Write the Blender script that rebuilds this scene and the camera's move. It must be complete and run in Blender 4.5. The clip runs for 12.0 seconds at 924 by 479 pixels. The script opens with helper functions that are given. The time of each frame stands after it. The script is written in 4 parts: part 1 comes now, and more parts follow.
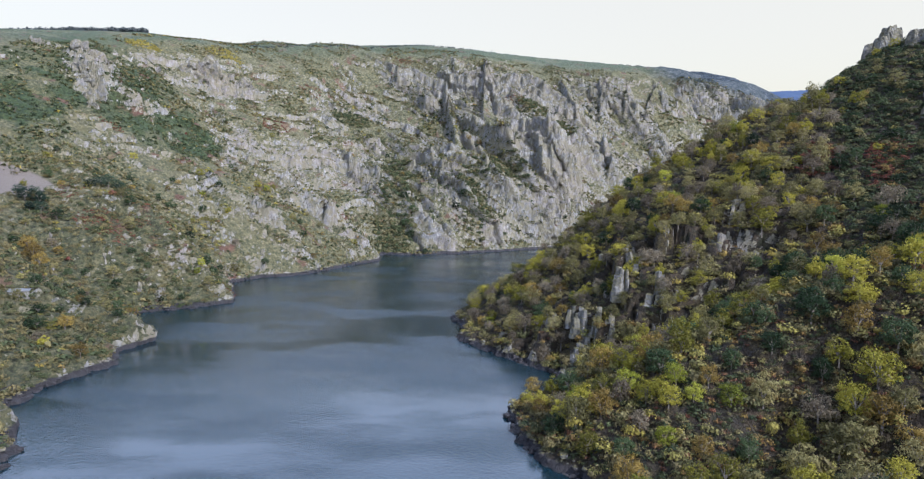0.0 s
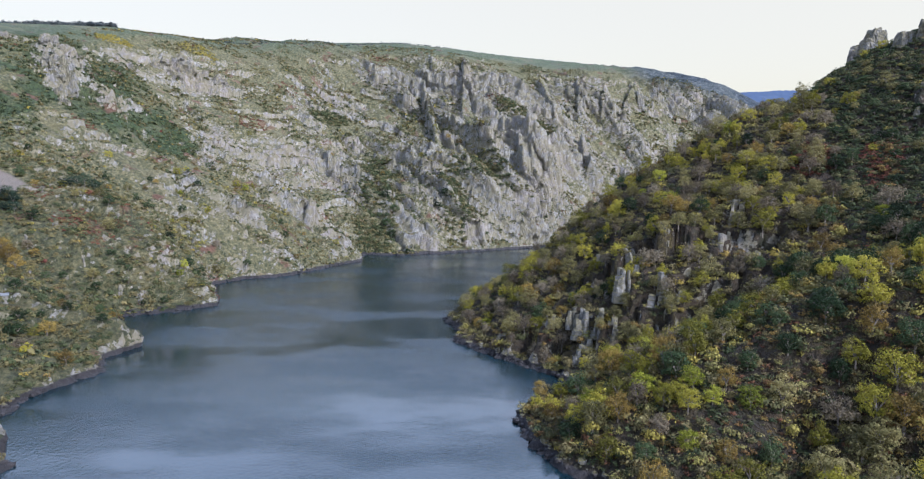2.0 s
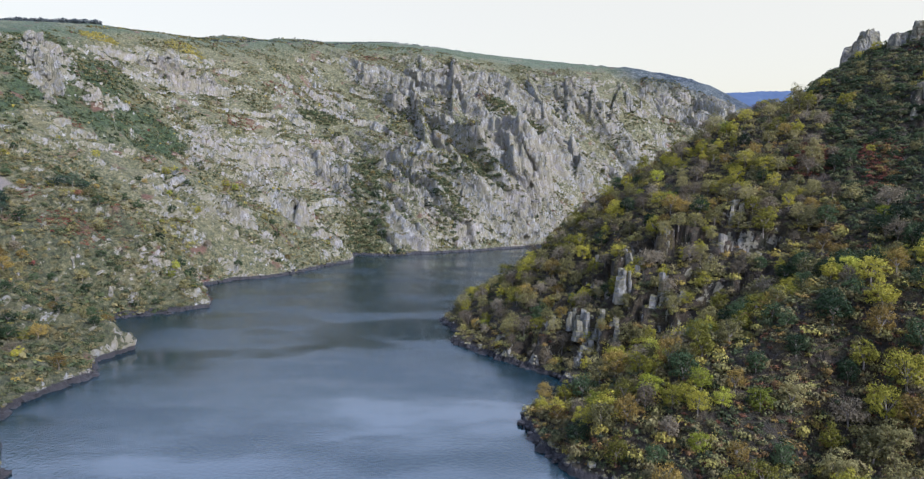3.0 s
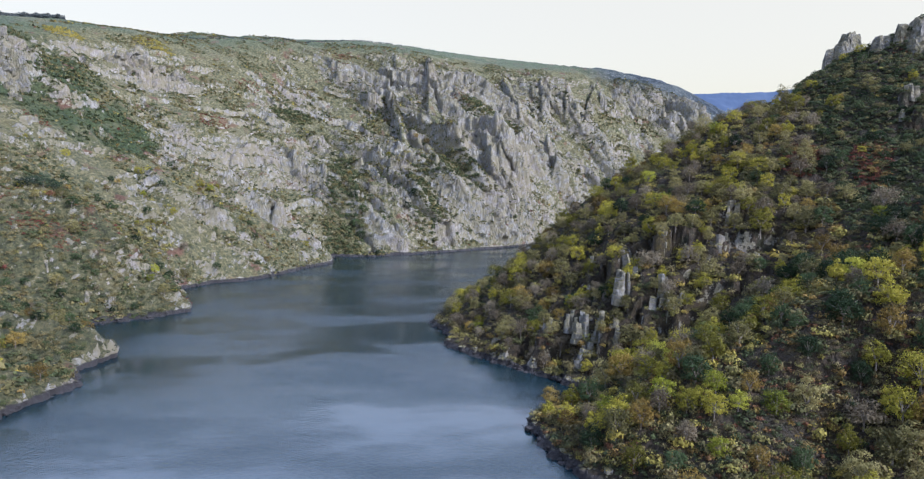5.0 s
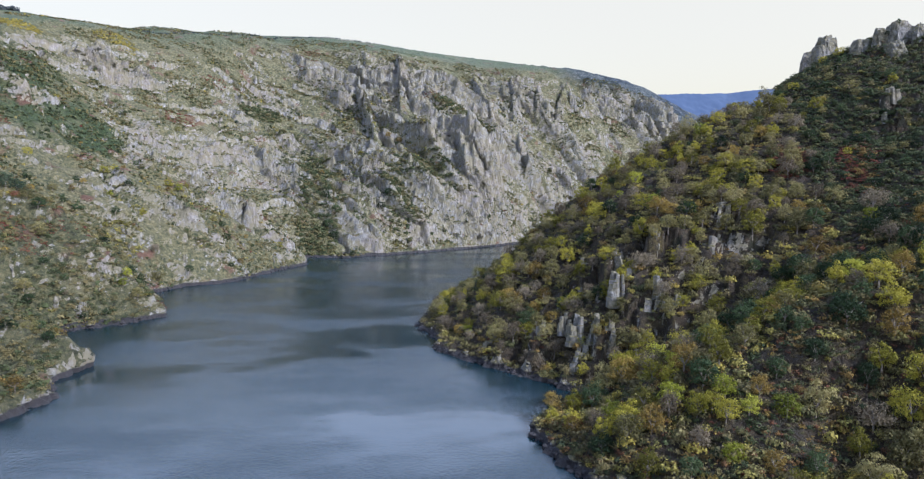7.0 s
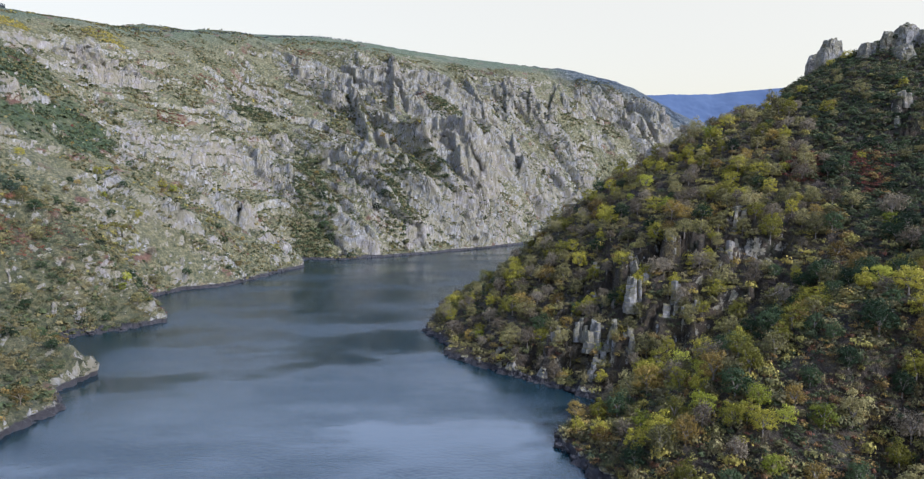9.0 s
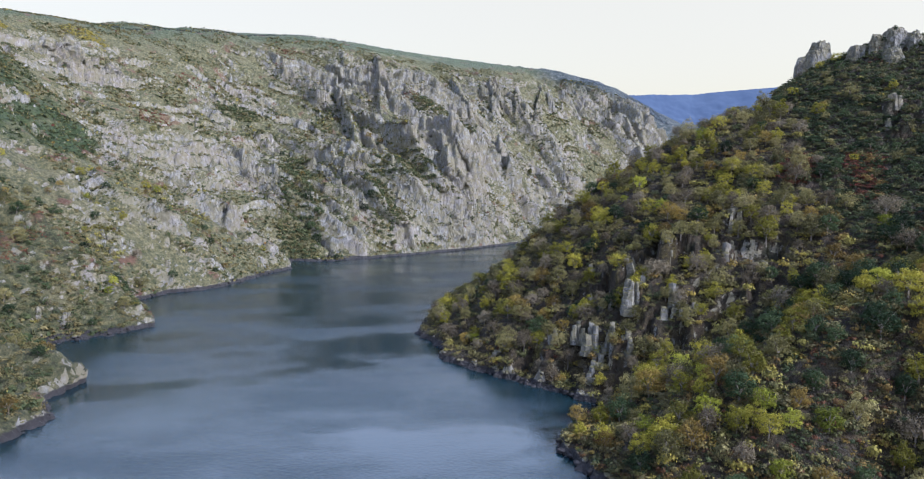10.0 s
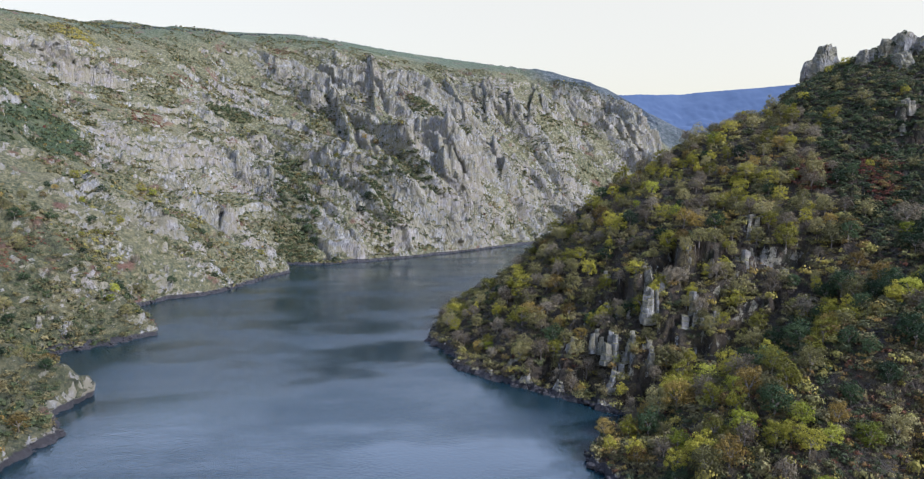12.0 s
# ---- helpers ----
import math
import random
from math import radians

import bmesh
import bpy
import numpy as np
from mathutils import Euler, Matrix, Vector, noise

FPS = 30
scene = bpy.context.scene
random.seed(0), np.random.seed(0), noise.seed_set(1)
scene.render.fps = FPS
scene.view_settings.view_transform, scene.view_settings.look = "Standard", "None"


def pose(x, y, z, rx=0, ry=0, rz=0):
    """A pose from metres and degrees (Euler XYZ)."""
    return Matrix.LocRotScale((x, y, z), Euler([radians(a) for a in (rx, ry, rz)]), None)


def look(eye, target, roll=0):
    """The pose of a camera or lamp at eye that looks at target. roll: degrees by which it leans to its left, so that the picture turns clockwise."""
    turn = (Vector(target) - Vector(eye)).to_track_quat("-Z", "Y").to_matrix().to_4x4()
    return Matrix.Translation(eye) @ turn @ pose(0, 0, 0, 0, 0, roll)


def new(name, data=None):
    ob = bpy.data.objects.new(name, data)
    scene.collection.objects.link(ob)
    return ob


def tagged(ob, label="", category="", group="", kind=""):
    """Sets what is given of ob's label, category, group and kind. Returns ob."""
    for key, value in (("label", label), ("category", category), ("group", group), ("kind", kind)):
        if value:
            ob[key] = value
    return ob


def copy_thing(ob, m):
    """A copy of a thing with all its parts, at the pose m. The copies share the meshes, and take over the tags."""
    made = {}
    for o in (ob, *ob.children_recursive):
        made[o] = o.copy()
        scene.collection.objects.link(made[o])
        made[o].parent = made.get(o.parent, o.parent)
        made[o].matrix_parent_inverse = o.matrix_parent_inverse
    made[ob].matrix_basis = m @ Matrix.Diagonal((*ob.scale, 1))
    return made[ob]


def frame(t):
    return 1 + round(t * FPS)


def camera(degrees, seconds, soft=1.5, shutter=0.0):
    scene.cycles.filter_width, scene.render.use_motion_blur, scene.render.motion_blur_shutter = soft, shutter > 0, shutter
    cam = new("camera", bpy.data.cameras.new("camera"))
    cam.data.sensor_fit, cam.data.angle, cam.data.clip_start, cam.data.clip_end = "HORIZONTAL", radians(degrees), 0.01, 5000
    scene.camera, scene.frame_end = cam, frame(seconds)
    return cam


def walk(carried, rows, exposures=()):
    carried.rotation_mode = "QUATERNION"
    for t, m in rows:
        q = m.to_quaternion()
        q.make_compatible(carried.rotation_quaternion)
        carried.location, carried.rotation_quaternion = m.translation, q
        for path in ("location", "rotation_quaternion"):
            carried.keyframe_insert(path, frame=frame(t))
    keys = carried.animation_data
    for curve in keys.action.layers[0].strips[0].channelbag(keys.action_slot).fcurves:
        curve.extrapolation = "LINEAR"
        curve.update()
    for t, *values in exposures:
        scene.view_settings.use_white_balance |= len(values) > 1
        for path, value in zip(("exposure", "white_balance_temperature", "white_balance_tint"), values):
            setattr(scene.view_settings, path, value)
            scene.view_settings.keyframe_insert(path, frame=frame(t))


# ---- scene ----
cam = camera(68.73, 12.0, soft=1.2)
PATH = [
    (0.0, look((0.00, 0.00, 90.00), (-0.21, 298.54, 60.40), 1.20)),
    (0.5, look((-3.43, 1.50, 90.13), (-0.19, 300.01, 60.37), 1.23)),
    (1.0, look((-6.90, 2.81, 90.07), (-0.33, 301.25, 60.27), 1.25)),
    (1.5, look((-10.48, 4.18, 90.08), (-0.59, 302.52, 60.20), 1.28)),
    (2.0, look((-13.84, 5.83, 90.08), (-0.68, 304.06, 60.30), 1.28)),
    (2.5, look((-17.02, 7.47, 90.07), (-0.71, 305.54, 60.32), 1.30)),
    (3.0, look((-20.42, 9.00, 90.11), (-0.81, 306.88, 60.33), 1.34)),
    (5.0, look((-33.46, 15.85, 90.20), (0.51, 312.45, 60.63), 1.39)),
    (5.5, look((-36.62, 17.83, 90.26), (1.47, 313.92, 60.60), 1.44)),
    (6.0, look((-39.76, 19.77, 90.46), (2.43, 315.29, 60.72), 1.45)),
    (6.5, look((-42.93, 21.63, 90.69), (3.44, 316.52, 60.93), 1.46)),
    (7.0, look((-46.07, 23.61, 90.83), (4.11, 317.89, 61.13), 1.51)),
    (9.0, look((-58.18, 31.63, 92.14), (-1.55, 324.74, 62.46), 1.63)),
    (9.5, look((-61.00, 33.78, 92.71), (-0.82, 326.17, 62.98), 1.62)),
    (10.0, look((-64.11, 35.85, 93.18), (0.40, 327.32, 63.46), 1.65)),
    (10.5, look((-67.15, 38.05, 93.86), (0.66, 328.78, 64.21), 1.63)),
    (11.0, look((-70.28, 40.14, 94.67), (-1.29, 330.57, 64.87), 1.63)),
    (11.5, look((-73.28, 42.42, 95.36), (-3.51, 332.66, 65.46), 1.65)),
    (12.0, look((-76.31, 44.71, 96.01), (-5.69, 334.73, 66.06), 1.67)),
]
EXPOSURES = [(0.0, 0.33, 5500, 16), (12.0, 0.33, 5500, 16)]
walk(cam, PATH, EXPOSURES)

# ---- daylight: hazy sky and one sun from behind the right-hand hill ----
TO_SUN = Vector((0.58, -0.53, 0.62)).normalized()
world = bpy.data.worlds.new("sky")
scene.world = world
world.use_nodes = True
wn = world.node_tree
sky = wn.nodes.new("ShaderNodeTexSky")
sky.sky_type = "NISHITA"
sky.sun_disc = False
sky.sun_elevation = math.asin(TO_SUN.z)
sky.sun_rotation = math.atan2(TO_SUN.x, TO_SUN.y)
sky.air_density, sky.dust_density, sky.ozone_density, sky.altitude = 1.0, 6.0, 1.0, 400
veil = wn.nodes.new("ShaderNodeMix")
veil.data_type = "RGBA"
veil.inputs[0].default_value = 0.56
haze = wn.nodes.new("ShaderNodeMix")
haze.data_type = "RGBA"
haze.inputs[6].default_value, haze.inputs[7].default_value = (7.7, 6.65, 4.2, 1), (12.8, 14.2, 16.4, 1)
height = wn.nodes.new("ShaderNodeSeparateXYZ")
rise = wn.nodes.new("ShaderNodeMapRange")
rise.inputs["From Min"].default_value, rise.inputs["From Max"].default_value = 0.24, 0.36
wn.links.new(wn.nodes.new("ShaderNodeTexCoord").outputs["Generated"], height.inputs[0])
wn.links.new(height.outputs[2], rise.inputs["Value"])
wn.links.new(rise.outputs["Result"], haze.inputs[0])
zenith = wn.nodes.new("ShaderNodeMix")
zenith.data_type = "RGBA"
zenith.inputs[7].default_value = (4.2, 5.6, 8.4, 1)
climb = wn.nodes.new("ShaderNodeMapRange")
climb.inputs["From Min"].default_value, climb.inputs["From Max"].default_value = 0.38, 0.75
wn.links.new(height.outputs[2], climb.inputs["Value"])
wn.links.new(climb.outputs["Result"], zenith.inputs[0])
wn.links.new(haze.outputs[2], zenith.inputs[6])
wn.links.new(zenith.outputs[2], veil.inputs[7])
wn.links.new(sky.outputs[0], veil.inputs[6])
wn.links.new(veil.outputs[2], wn.nodes["Background"].inputs[0])
wn.nodes["Background"].inputs[1].default_value = 0.147
sun = new("sun", bpy.data.lights.new("sun", "SUN"))
sun.data.energy, sun.data.angle, sun.data.color = 4.9, radians(0.6), (1.0, 0.95, 0.87)
sun.matrix_world = look((0, 0, 0), -TO_SUN)

# ---- terrain plan: shores, spot heights of both banks, in metres ----
LEFT_SHORE = [(-100, -2500), (-115, -600), (-125, -100), (-118, 120), (-136, 193), (-138, 205), (-147, 214), (-153, 224), (-166, 240),
              (-167, 265), (-164, 280), (-156, 299), (-167, 320), (-158, 343), (-172, 358), (-198, 406), (-172, 423), (-154, 446),
              (-161, 470), (-182, 522), (-164, 554), (-139, 567), (-121, 602), (-103, 638), (-85, 674), (-87, 727), (-48, 721),
              (-10, 745), (40, 775), (110, 826), (190, 890), (330, 985), (540, 1080), (900, 1200), (1700, 1330), (3500, 1500)]
RIGHT_SHORE = [(120, -2500), (95, -600), (75, -100), (58, 80), (46, 150), (36, 193), (28, 201), (21, 220), (17, 247), (24, 258),
               (52, 281), (46, 290), (36, 307), (22, 324), (9, 343), (-3, 362), (3, 380), (-5, 413), (10, 460), (45, 545), (110, 640),
               (230, 770), (400, 880), (620, 960), (1000, 1080), (1700, 1190), (3500, 1350)]
LEFT_WALL = [(-425, 904, 249), (-393, 711, 199), (-325, 917, 199), (-296, 701, 110), (-214, 455, 46), (-212, 916, 158), (-196, 554, 27),
             (-164, 1005, 183), (-157, 797, 68), (-157, 632, 41), (-111, 921, 122), (-83, 1080, 212), (-25, 1178, 280), (-18, 1033, 189),
             (-12, 810, 64), (28, 1127, 249), (60, 821, 50), (135, 915, 126), (156, 1145, 224), (202, 994, 96), (232, 1178, 238),
             (268, 1088, 138), (295, 1099, 155), (346, 1205, 235), (467, 1203, 196), (-310, 470, 72), (-255, 480, 68), (-222, 340, 22),
             (-252, 396, 31)]
LEFT_RIM = [(-483, 716, 215), (-520, 1117, 297), (-760, 1125, 287), (-415, 970, 270), (-345, 1000, 262), (-260, 1180, 295), (-170, 1320, 328), (-100, 1340, 334), (10, 1340, 327),
            (130, 1310, 303), (240, 1330, 299), (375, 1290, 287), (440, 1240, 255), (480, 1190, 210), (525, 1175, 182), (590, 1180, 120), (520, 1450, 270),
            (640, 1880, 374), (717, 1844, 356), (781, 1825, 325), (711, 1945, 378), (780, 1942, 363), (850, 1938, 331), (900, 1800, 258), (912, 1677, 202), (1000, 1450, 90), (-400, 250, 95), (-700, 400, 190), (-900, 1000, 250), (-700, 1900, 300), (0, 2300, 290),
            (600, 2600, 300), (-500, -600, 180), (-3000, 0, 250), (-3000, 3000, 260), (0, 4500, 250), (3000, 3000, 260), (-1500, -3000, 220)]
RIGHT_SLOPE = [(44, 322, 13), (45, 212, 14), (55, 300, 12), (60, 463, 34), (75, 311, 41), (80, 195, 21), (86, 296, 35), (119, 198, 34),
               (124, 290, 54), (128, 315, 69), (176, 309, 86), (178, 331, 99), (227, 332, 124), (259, 380, 169), (256, 393, 171), (272, 386, 177), (264, 438, 166),
               (160, 387, 114), (131, 408, 98), (76, 404, 57), (110, 432, 86), (140, 424, 106), (172, 416, 124), (223, 425, 145),
               (139, 235, 55), (88, 186, 12.5), (110, 173, 13), (112, 185, 21), (107, 193, 23), (112, 208, 39), (102, 215, 41), (120, 220, 52), (67, 195, 15), (85, 212, 31), (138, 219, 58), (75, 236, 29), (105, 230, 44), (88, 268, 20), (115, 262, 37)]
RIGHT_BACK = [(320, 310, 160), (420, 430, 215), (350, 150, 120), (200, 0, 70), (400, 0, 150), (160, -250, 50), (200, 520, 70), (330, 560, 130),
              (300, 680, 60), (600, 600, 190), (900, 850, 110), (500, -800, 180), (1500, 600, 260), (3000, 0, 250), (1500, -3000, 220)]


def hashed(i, j, k, seed):
    """Random numbers from 0 to 1, one for each cell of a lattice."""
    n = (i.astype(np.int64) * 374761393 + j.astype(np.int64) * 668265263 + k.astype(np.int64) * 1274126177 + seed * 974634777) & 0xFFFFFFFF
    n = ((n ^ (n >> 13)) * 1274126177) & 0xFFFFFFFF
    n = ((n ^ (n >> 16)) * 2246822519) & 0xFFFFFFFF
    return (n ^ (n >> 15)).astype(np.float64) / 4294967296.0


def soft_noise(p, seed):
    """Smooth lattice noise from -1 to 1 at points (n, 3)."""
    c = np.floor(p)
    f = p - c
    f = f * f * (3 - 2 * f)
    c = c.astype(np.int64)
    out = np.zeros(len(p))
    for a in (0, 1):
        for b in (0, 1):
            for d in (0, 1):
                w = (f[:, 0] if a else 1 - f[:, 0]) * (f[:, 1] if b else 1 - f[:, 1]) * (f[:, 2] if d else 1 - f[:, 2])
                out += w * hashed(c[:, 0] + a, c[:, 1] + b, c[:, 2] + d, seed)
    return out * 2 - 1


def layered(p, octaves, seed):
    out, amp = np.zeros(len(p)), 1.0
    for o in range(octaves):
        out += amp * soft_noise(p * 2.03 ** o + 17.3 * o, seed + o)
        amp *= 0.5
    return out


def blocks(p, seed):
    """Jointed blocks: a random number for the block at each point, and how far the point lies from the block's edge."""
    c = np.floor(p).astype(np.int64)
    near, second, who = np.full(len(p), 9.0), np.full(len(p), 9.0), np.zeros(len(p))
    for a in (-1, 0, 1):
        for b in (-1, 0, 1):
            for d in (-1, 0, 1):
                i, j, k = c[:, 0] + a, c[:, 1] + b, c[:, 2] + d
                q = np.stack([i + hashed(i, j, k, seed), j + hashed(i, j, k, seed + 1), k + hashed(i, j, k, seed + 2)], 1)
                r = ((q - p) ** 2).sum(1)
                closer = r < near
                second = np.where(closer, near, np.minimum(second, r))
                who = np.where(closer, hashed(i, j, k, seed + 3), who)
                near = np.where(closer, r, near)
    return who, np.sqrt(second) - np.sqrt(near)


def shore_distance(x, y, line):
    best = np.full(x.shape, 1e9)
    for (x0, y0), (x1, y1) in zip(line, line[1:]):
        dx, dy = x1 - x0, y1 - y0
        t = np.clip(((x - x0) * dx + (y - y0) * dy) / (dx * dx + dy * dy), 0, 1)
        best = np.minimum(best, (x - x0 - t * dx) ** 2 + (y - y0 - t * dy) ** 2)
    return np.sqrt(best)


SWEEP = [(-150, -100), (-160, 200), (-165, 430), (-135, 570), (-60, 725), (60, 806), (190, 890), (400, 1020), (900, 1200)]


def along(x, y):
    """How far along the left-hand wall a place lies, in metres."""
    best, out, run = np.full(x.shape, 1e18), np.zeros(x.shape), 0.0
    for (x0, y0), (x1, y1) in zip(SWEEP, SWEEP[1:]):
        dx, dy = x1 - x0, y1 - y0
        n = math.hypot(dx, dy)
        t = np.clip(((x - x0) * dx + (y - y0) * dy) / (n * n), 0, 1)
        d = (x - x0 - t * dx) ** 2 + (y - y0 - t * dy) ** 2
        out = np.where(d < best, run + t * n, out)
        best = np.minimum(best, d)
        run += n
    return out


def in_river(x, y):
    ring = LEFT_SHORE + RIGHT_SHORE[::-1]
    inside = np.zeros(x.shape, bool)
    for (x0, y0), (x1, y1) in zip(ring, ring[1:] + ring[:1]):
        if y0 != y1:
            inside ^= ((y0 > y) != (y1 > y)) & (x < (x1 - x0) * (y - y0) / (y1 - y0) + x0)
    return inside


class Bank:
    """A smooth slope through the spot heights of one bank, with its shore at the water's level."""

    def __init__(self, shore, spots):
        pts = list(spots)
        for (x0, y0), (x1, y1) in zip(shore, shore[1:]):
            n = max(1, min(4, int(math.hypot(x1 - x0, y1 - y0) / 30)))
            pts += [(x0 + (x1 - x0) * k / n, y0 + (y1 - y0) * k / n, 0.0) for k in range(n)]
        self.p = np.array(pts, float)
        r = np.hypot(self.p[:, None, 0] - self.p[None, :, 0], self.p[:, None, 1] - self.p[None, :, 1])
        n = len(pts)
        a = np.zeros((n + 1, n + 1))
        a[:n, :n], a[:n, n], a[n, :n] = np.sqrt(r * r + 36), 1, 1
        self.w = np.linalg.solve(a, np.append(self.p[:, 2], 0))

    def height(self, x, y):
        out = np.full(x.shape, self.w[-1])
        for (px, py, _), w in zip(self.p, self.w):
            out += w * np.sqrt((x - px) ** 2 + (y - py) ** 2 + 36)
        return out


left_bank, right_bank = Bank(LEFT_SHORE, LEFT_WALL + LEFT_RIM), Bank(RIGHT_SHORE, RIGHT_SLOPE + RIGHT_BACK)


def smooth_land(x, y):
    """The land's height without crags, which bank it is (1: right), and the distance to the shore."""
    dl, dr = shore_distance(x, y, LEFT_SHORE), shore_distance(x, y, RIGHT_SHORE)
    wet, side = in_river(x, y), (dr < dl).astype(float)
    d = np.minimum(dl, dr)
    h = np.where(side > 0.5, right_bank.height(x, y), left_bank.height(x, y))
    far = np.clip((np.hypot(x, y - 800) - 1600) / 1200, 0, 1)
    h = np.where(far > 0, h * (1 - far) + np.clip(h, 0, 300) * far, h)
    h = np.maximum(h, np.minimum(d * 0.9, 2.5) + np.minimum(d, 30) * 0.15)
    return np.where(wet, -np.minimum(d * 0.8, 6), h), side, np.where(wet, -d, d)


# ---- end of the terrain plan ----


# ---- materials ----
class Shader:
    """A node material, built by short calls."""

    def __init__(self, name, roughness=0.85):
        self.m = bpy.data.materials.new(name)
        self.m.use_nodes = True
        self.t = self.m.node_tree
        self.b = self.t.nodes["Principled BSDF"]
        self.b.inputs["Roughness"].default_value = roughness

    def node(self, kind, **props):
        n = self.t.nodes.new(kind)
        for k, v in props.items():
            if k == "operation":
                n.operation = v
            elif k == "blend_type":
                n.blend_type = v
            elif k == "attribute_name":
                n.attribute_name = v
        return n

    def put(self, socket, value):
        if isinstance(value, bpy.types.NodeSocket):
            self.t.links.new(value, socket)
        elif isinstance(value, tuple) and len(value) == 3 and socket.type == "RGBA":
            socket.default_value = (*value, 1)
        else:
            socket.default_value = value

    def place(self):
        return self.node("ShaderNodeNewGeometry").outputs["Position"]

    def noise(self, scale, detail=4.0, vector=None, stretch=None, rough=0.55):
        n = self.node("ShaderNodeTexNoise")
        v = vector or self.place()
        if stretch:
            k = self.node("ShaderNodeVectorMath", operation="MULTIPLY")
            self.put(k.inputs[0], v)
            k.inputs[1].default_value = stretch
            v = k.outputs[0]
        self.put(n.inputs["Vector"], v)
        n.inputs["Scale"].default_value, n.inputs["Detail"].default_value, n.inputs["Roughness"].default_value = scale, detail, rough
        return n.outputs["Fac"]

    def attribute(self, name):
        return self.node("ShaderNodeAttribute", attribute_name=name).outputs["Fac"]

    def math(self, op, a, b):
        n = self.node("ShaderNodeMath", operation=op)
        self.put(n.inputs[0], a)
        self.put(n.inputs[1], b)
        return n.outputs[0]

    def between(self, value, low, high):
        n = self.node("ShaderNodeMapRange")
        n.interpolation_type = "SMOOTHSTEP"
        self.put(n.inputs["Value"], value)
        n.inputs["From Min"].default_value, n.inputs["From Max"].default_value = low, high
        return n.outputs["Result"]

    def mix(self, factor, a, b):
        n = self.node("ShaderNodeMix")
        n.data_type = "RGBA"
        self.put(n.inputs[0], factor)
        self.put(n.inputs[6], a)
        self.put(n.inputs[7], b)
        return n.outputs[2]

    def ramp(self, value, stops):
        n = self.node("ShaderNodeValToRGB")
        self.put(n.inputs[0], value)
        while len(n.color_ramp.elements) < len(stops):
            n.color_ramp.elements.new(0.5)
        for e, (at, colour) in zip(n.color_ramp.elements, stops):
            e.position, e.color = at, (*colour, 1)
        return n.outputs[0]

    def bump(self, height, strength, distance=0.3):
        n = self.node("ShaderNodeBump")
        self.put(n.inputs["Height"], height)
        n.inputs["Strength"].default_value, n.inputs["Distance"].default_value = strength, distance
        self.put(self.b.inputs["Normal"], n.outputs[0])

    def done(self, colour):
        self.put(self.b.inputs["Base Color"], colour)
        return self.m


def joints(s, size=1.0, width=0.16):
    """0 on the cracks between the granite's steep blocks, 1 on their faces."""
    v = s.node("ShaderNodeVectorMath", operation="MULTIPLY_ADD")
    s.put(v.inputs[0], s.place())
    v.inputs[1].default_value = (0.27 / size, 0.27 / size, 0.095 / size)
    wob = s.node("ShaderNodeTexNoise")
    s.put(wob.inputs["Vector"], s.place())
    wob.inputs["Scale"].default_value, wob.inputs["Detail"].default_value = 0.12, 3
    s.put(v.inputs[2], wob.outputs["Color"])
    n = s.node("ShaderNodeTexVoronoi")
    n.feature = "DISTANCE_TO_EDGE"
    s.put(n.inputs["Vector"], v.outputs[0])
    n.inputs["Scale"].default_value = 1.0
    return s.between(n.outputs["Distance"], 0.0, width)


BUSH_COLOURS = [(0.0, (0.032, 0.046, 0.024)), (0.22, (0.060, 0.072, 0.032)), (0.40, (0.122, 0.102, 0.045)), (0.52, (0.130, 0.110, 0.052)),
                (0.64, (0.152, 0.134, 0.055)), (0.72, (0.18, 0.165, 0.050)), (0.85, (0.25, 0.205, 0.042)), (0.93, (0.13, 0.065, 0.036)), (1.0, (0.115, 0.038, 0.030))]


def granite_colour(s):
    grain = s.noise(0.30, 8, stretch=(1.0, 1.0, 0.45), rough=0.70)
    grit = s.noise(0.9, 8, stretch=(1.0, 1.0, 0.4), rough=0.78)
    base = s.ramp(grain, [(0.34, (0.105, 0.107, 0.110)), (0.45, (0.215, 0.213, 0.208)), (0.55, (0.300, 0.292, 0.276)), (0.68, (0.425, 0.410, 0.380))])
    base = s.mix(s.math("MULTIPLY", s.between(grit, 0.49, 0.60), 0.6), base, (0.085, 0.085, 0.084))
    crack = s.math("MULTIPLY", s.math("SUBTRACT", 1.0, joints(s)), s.between(s.noise(0.06, 4), 0.38, 0.60))
    base = s.mix(s.math("MULTIPLY", crack, 0.9), base, s.mix(grain, (0.03, 0.03, 0.028), (0.085, 0.09, 0.06)))
    base = s.mix(s.math("MULTIPLY", s.between(s.noise(0.028, 4), 0.44, 0.66), 0.40), base, (0.18, 0.178, 0.175))
    base = s.mix(s.math("MULTIPLY", s.between(s.noise(0.021, 4), 0.45, 0.60), 0.45), base, (0.27, 0.230, 0.205))
    lichen = s.noise(0.14, 7, rough=0.65)
    return s.mix(s.math("MULTIPLY", s.between(lichen, 0.40, 0.57), 0.74), base, (0.190, 0.170, 0.100))


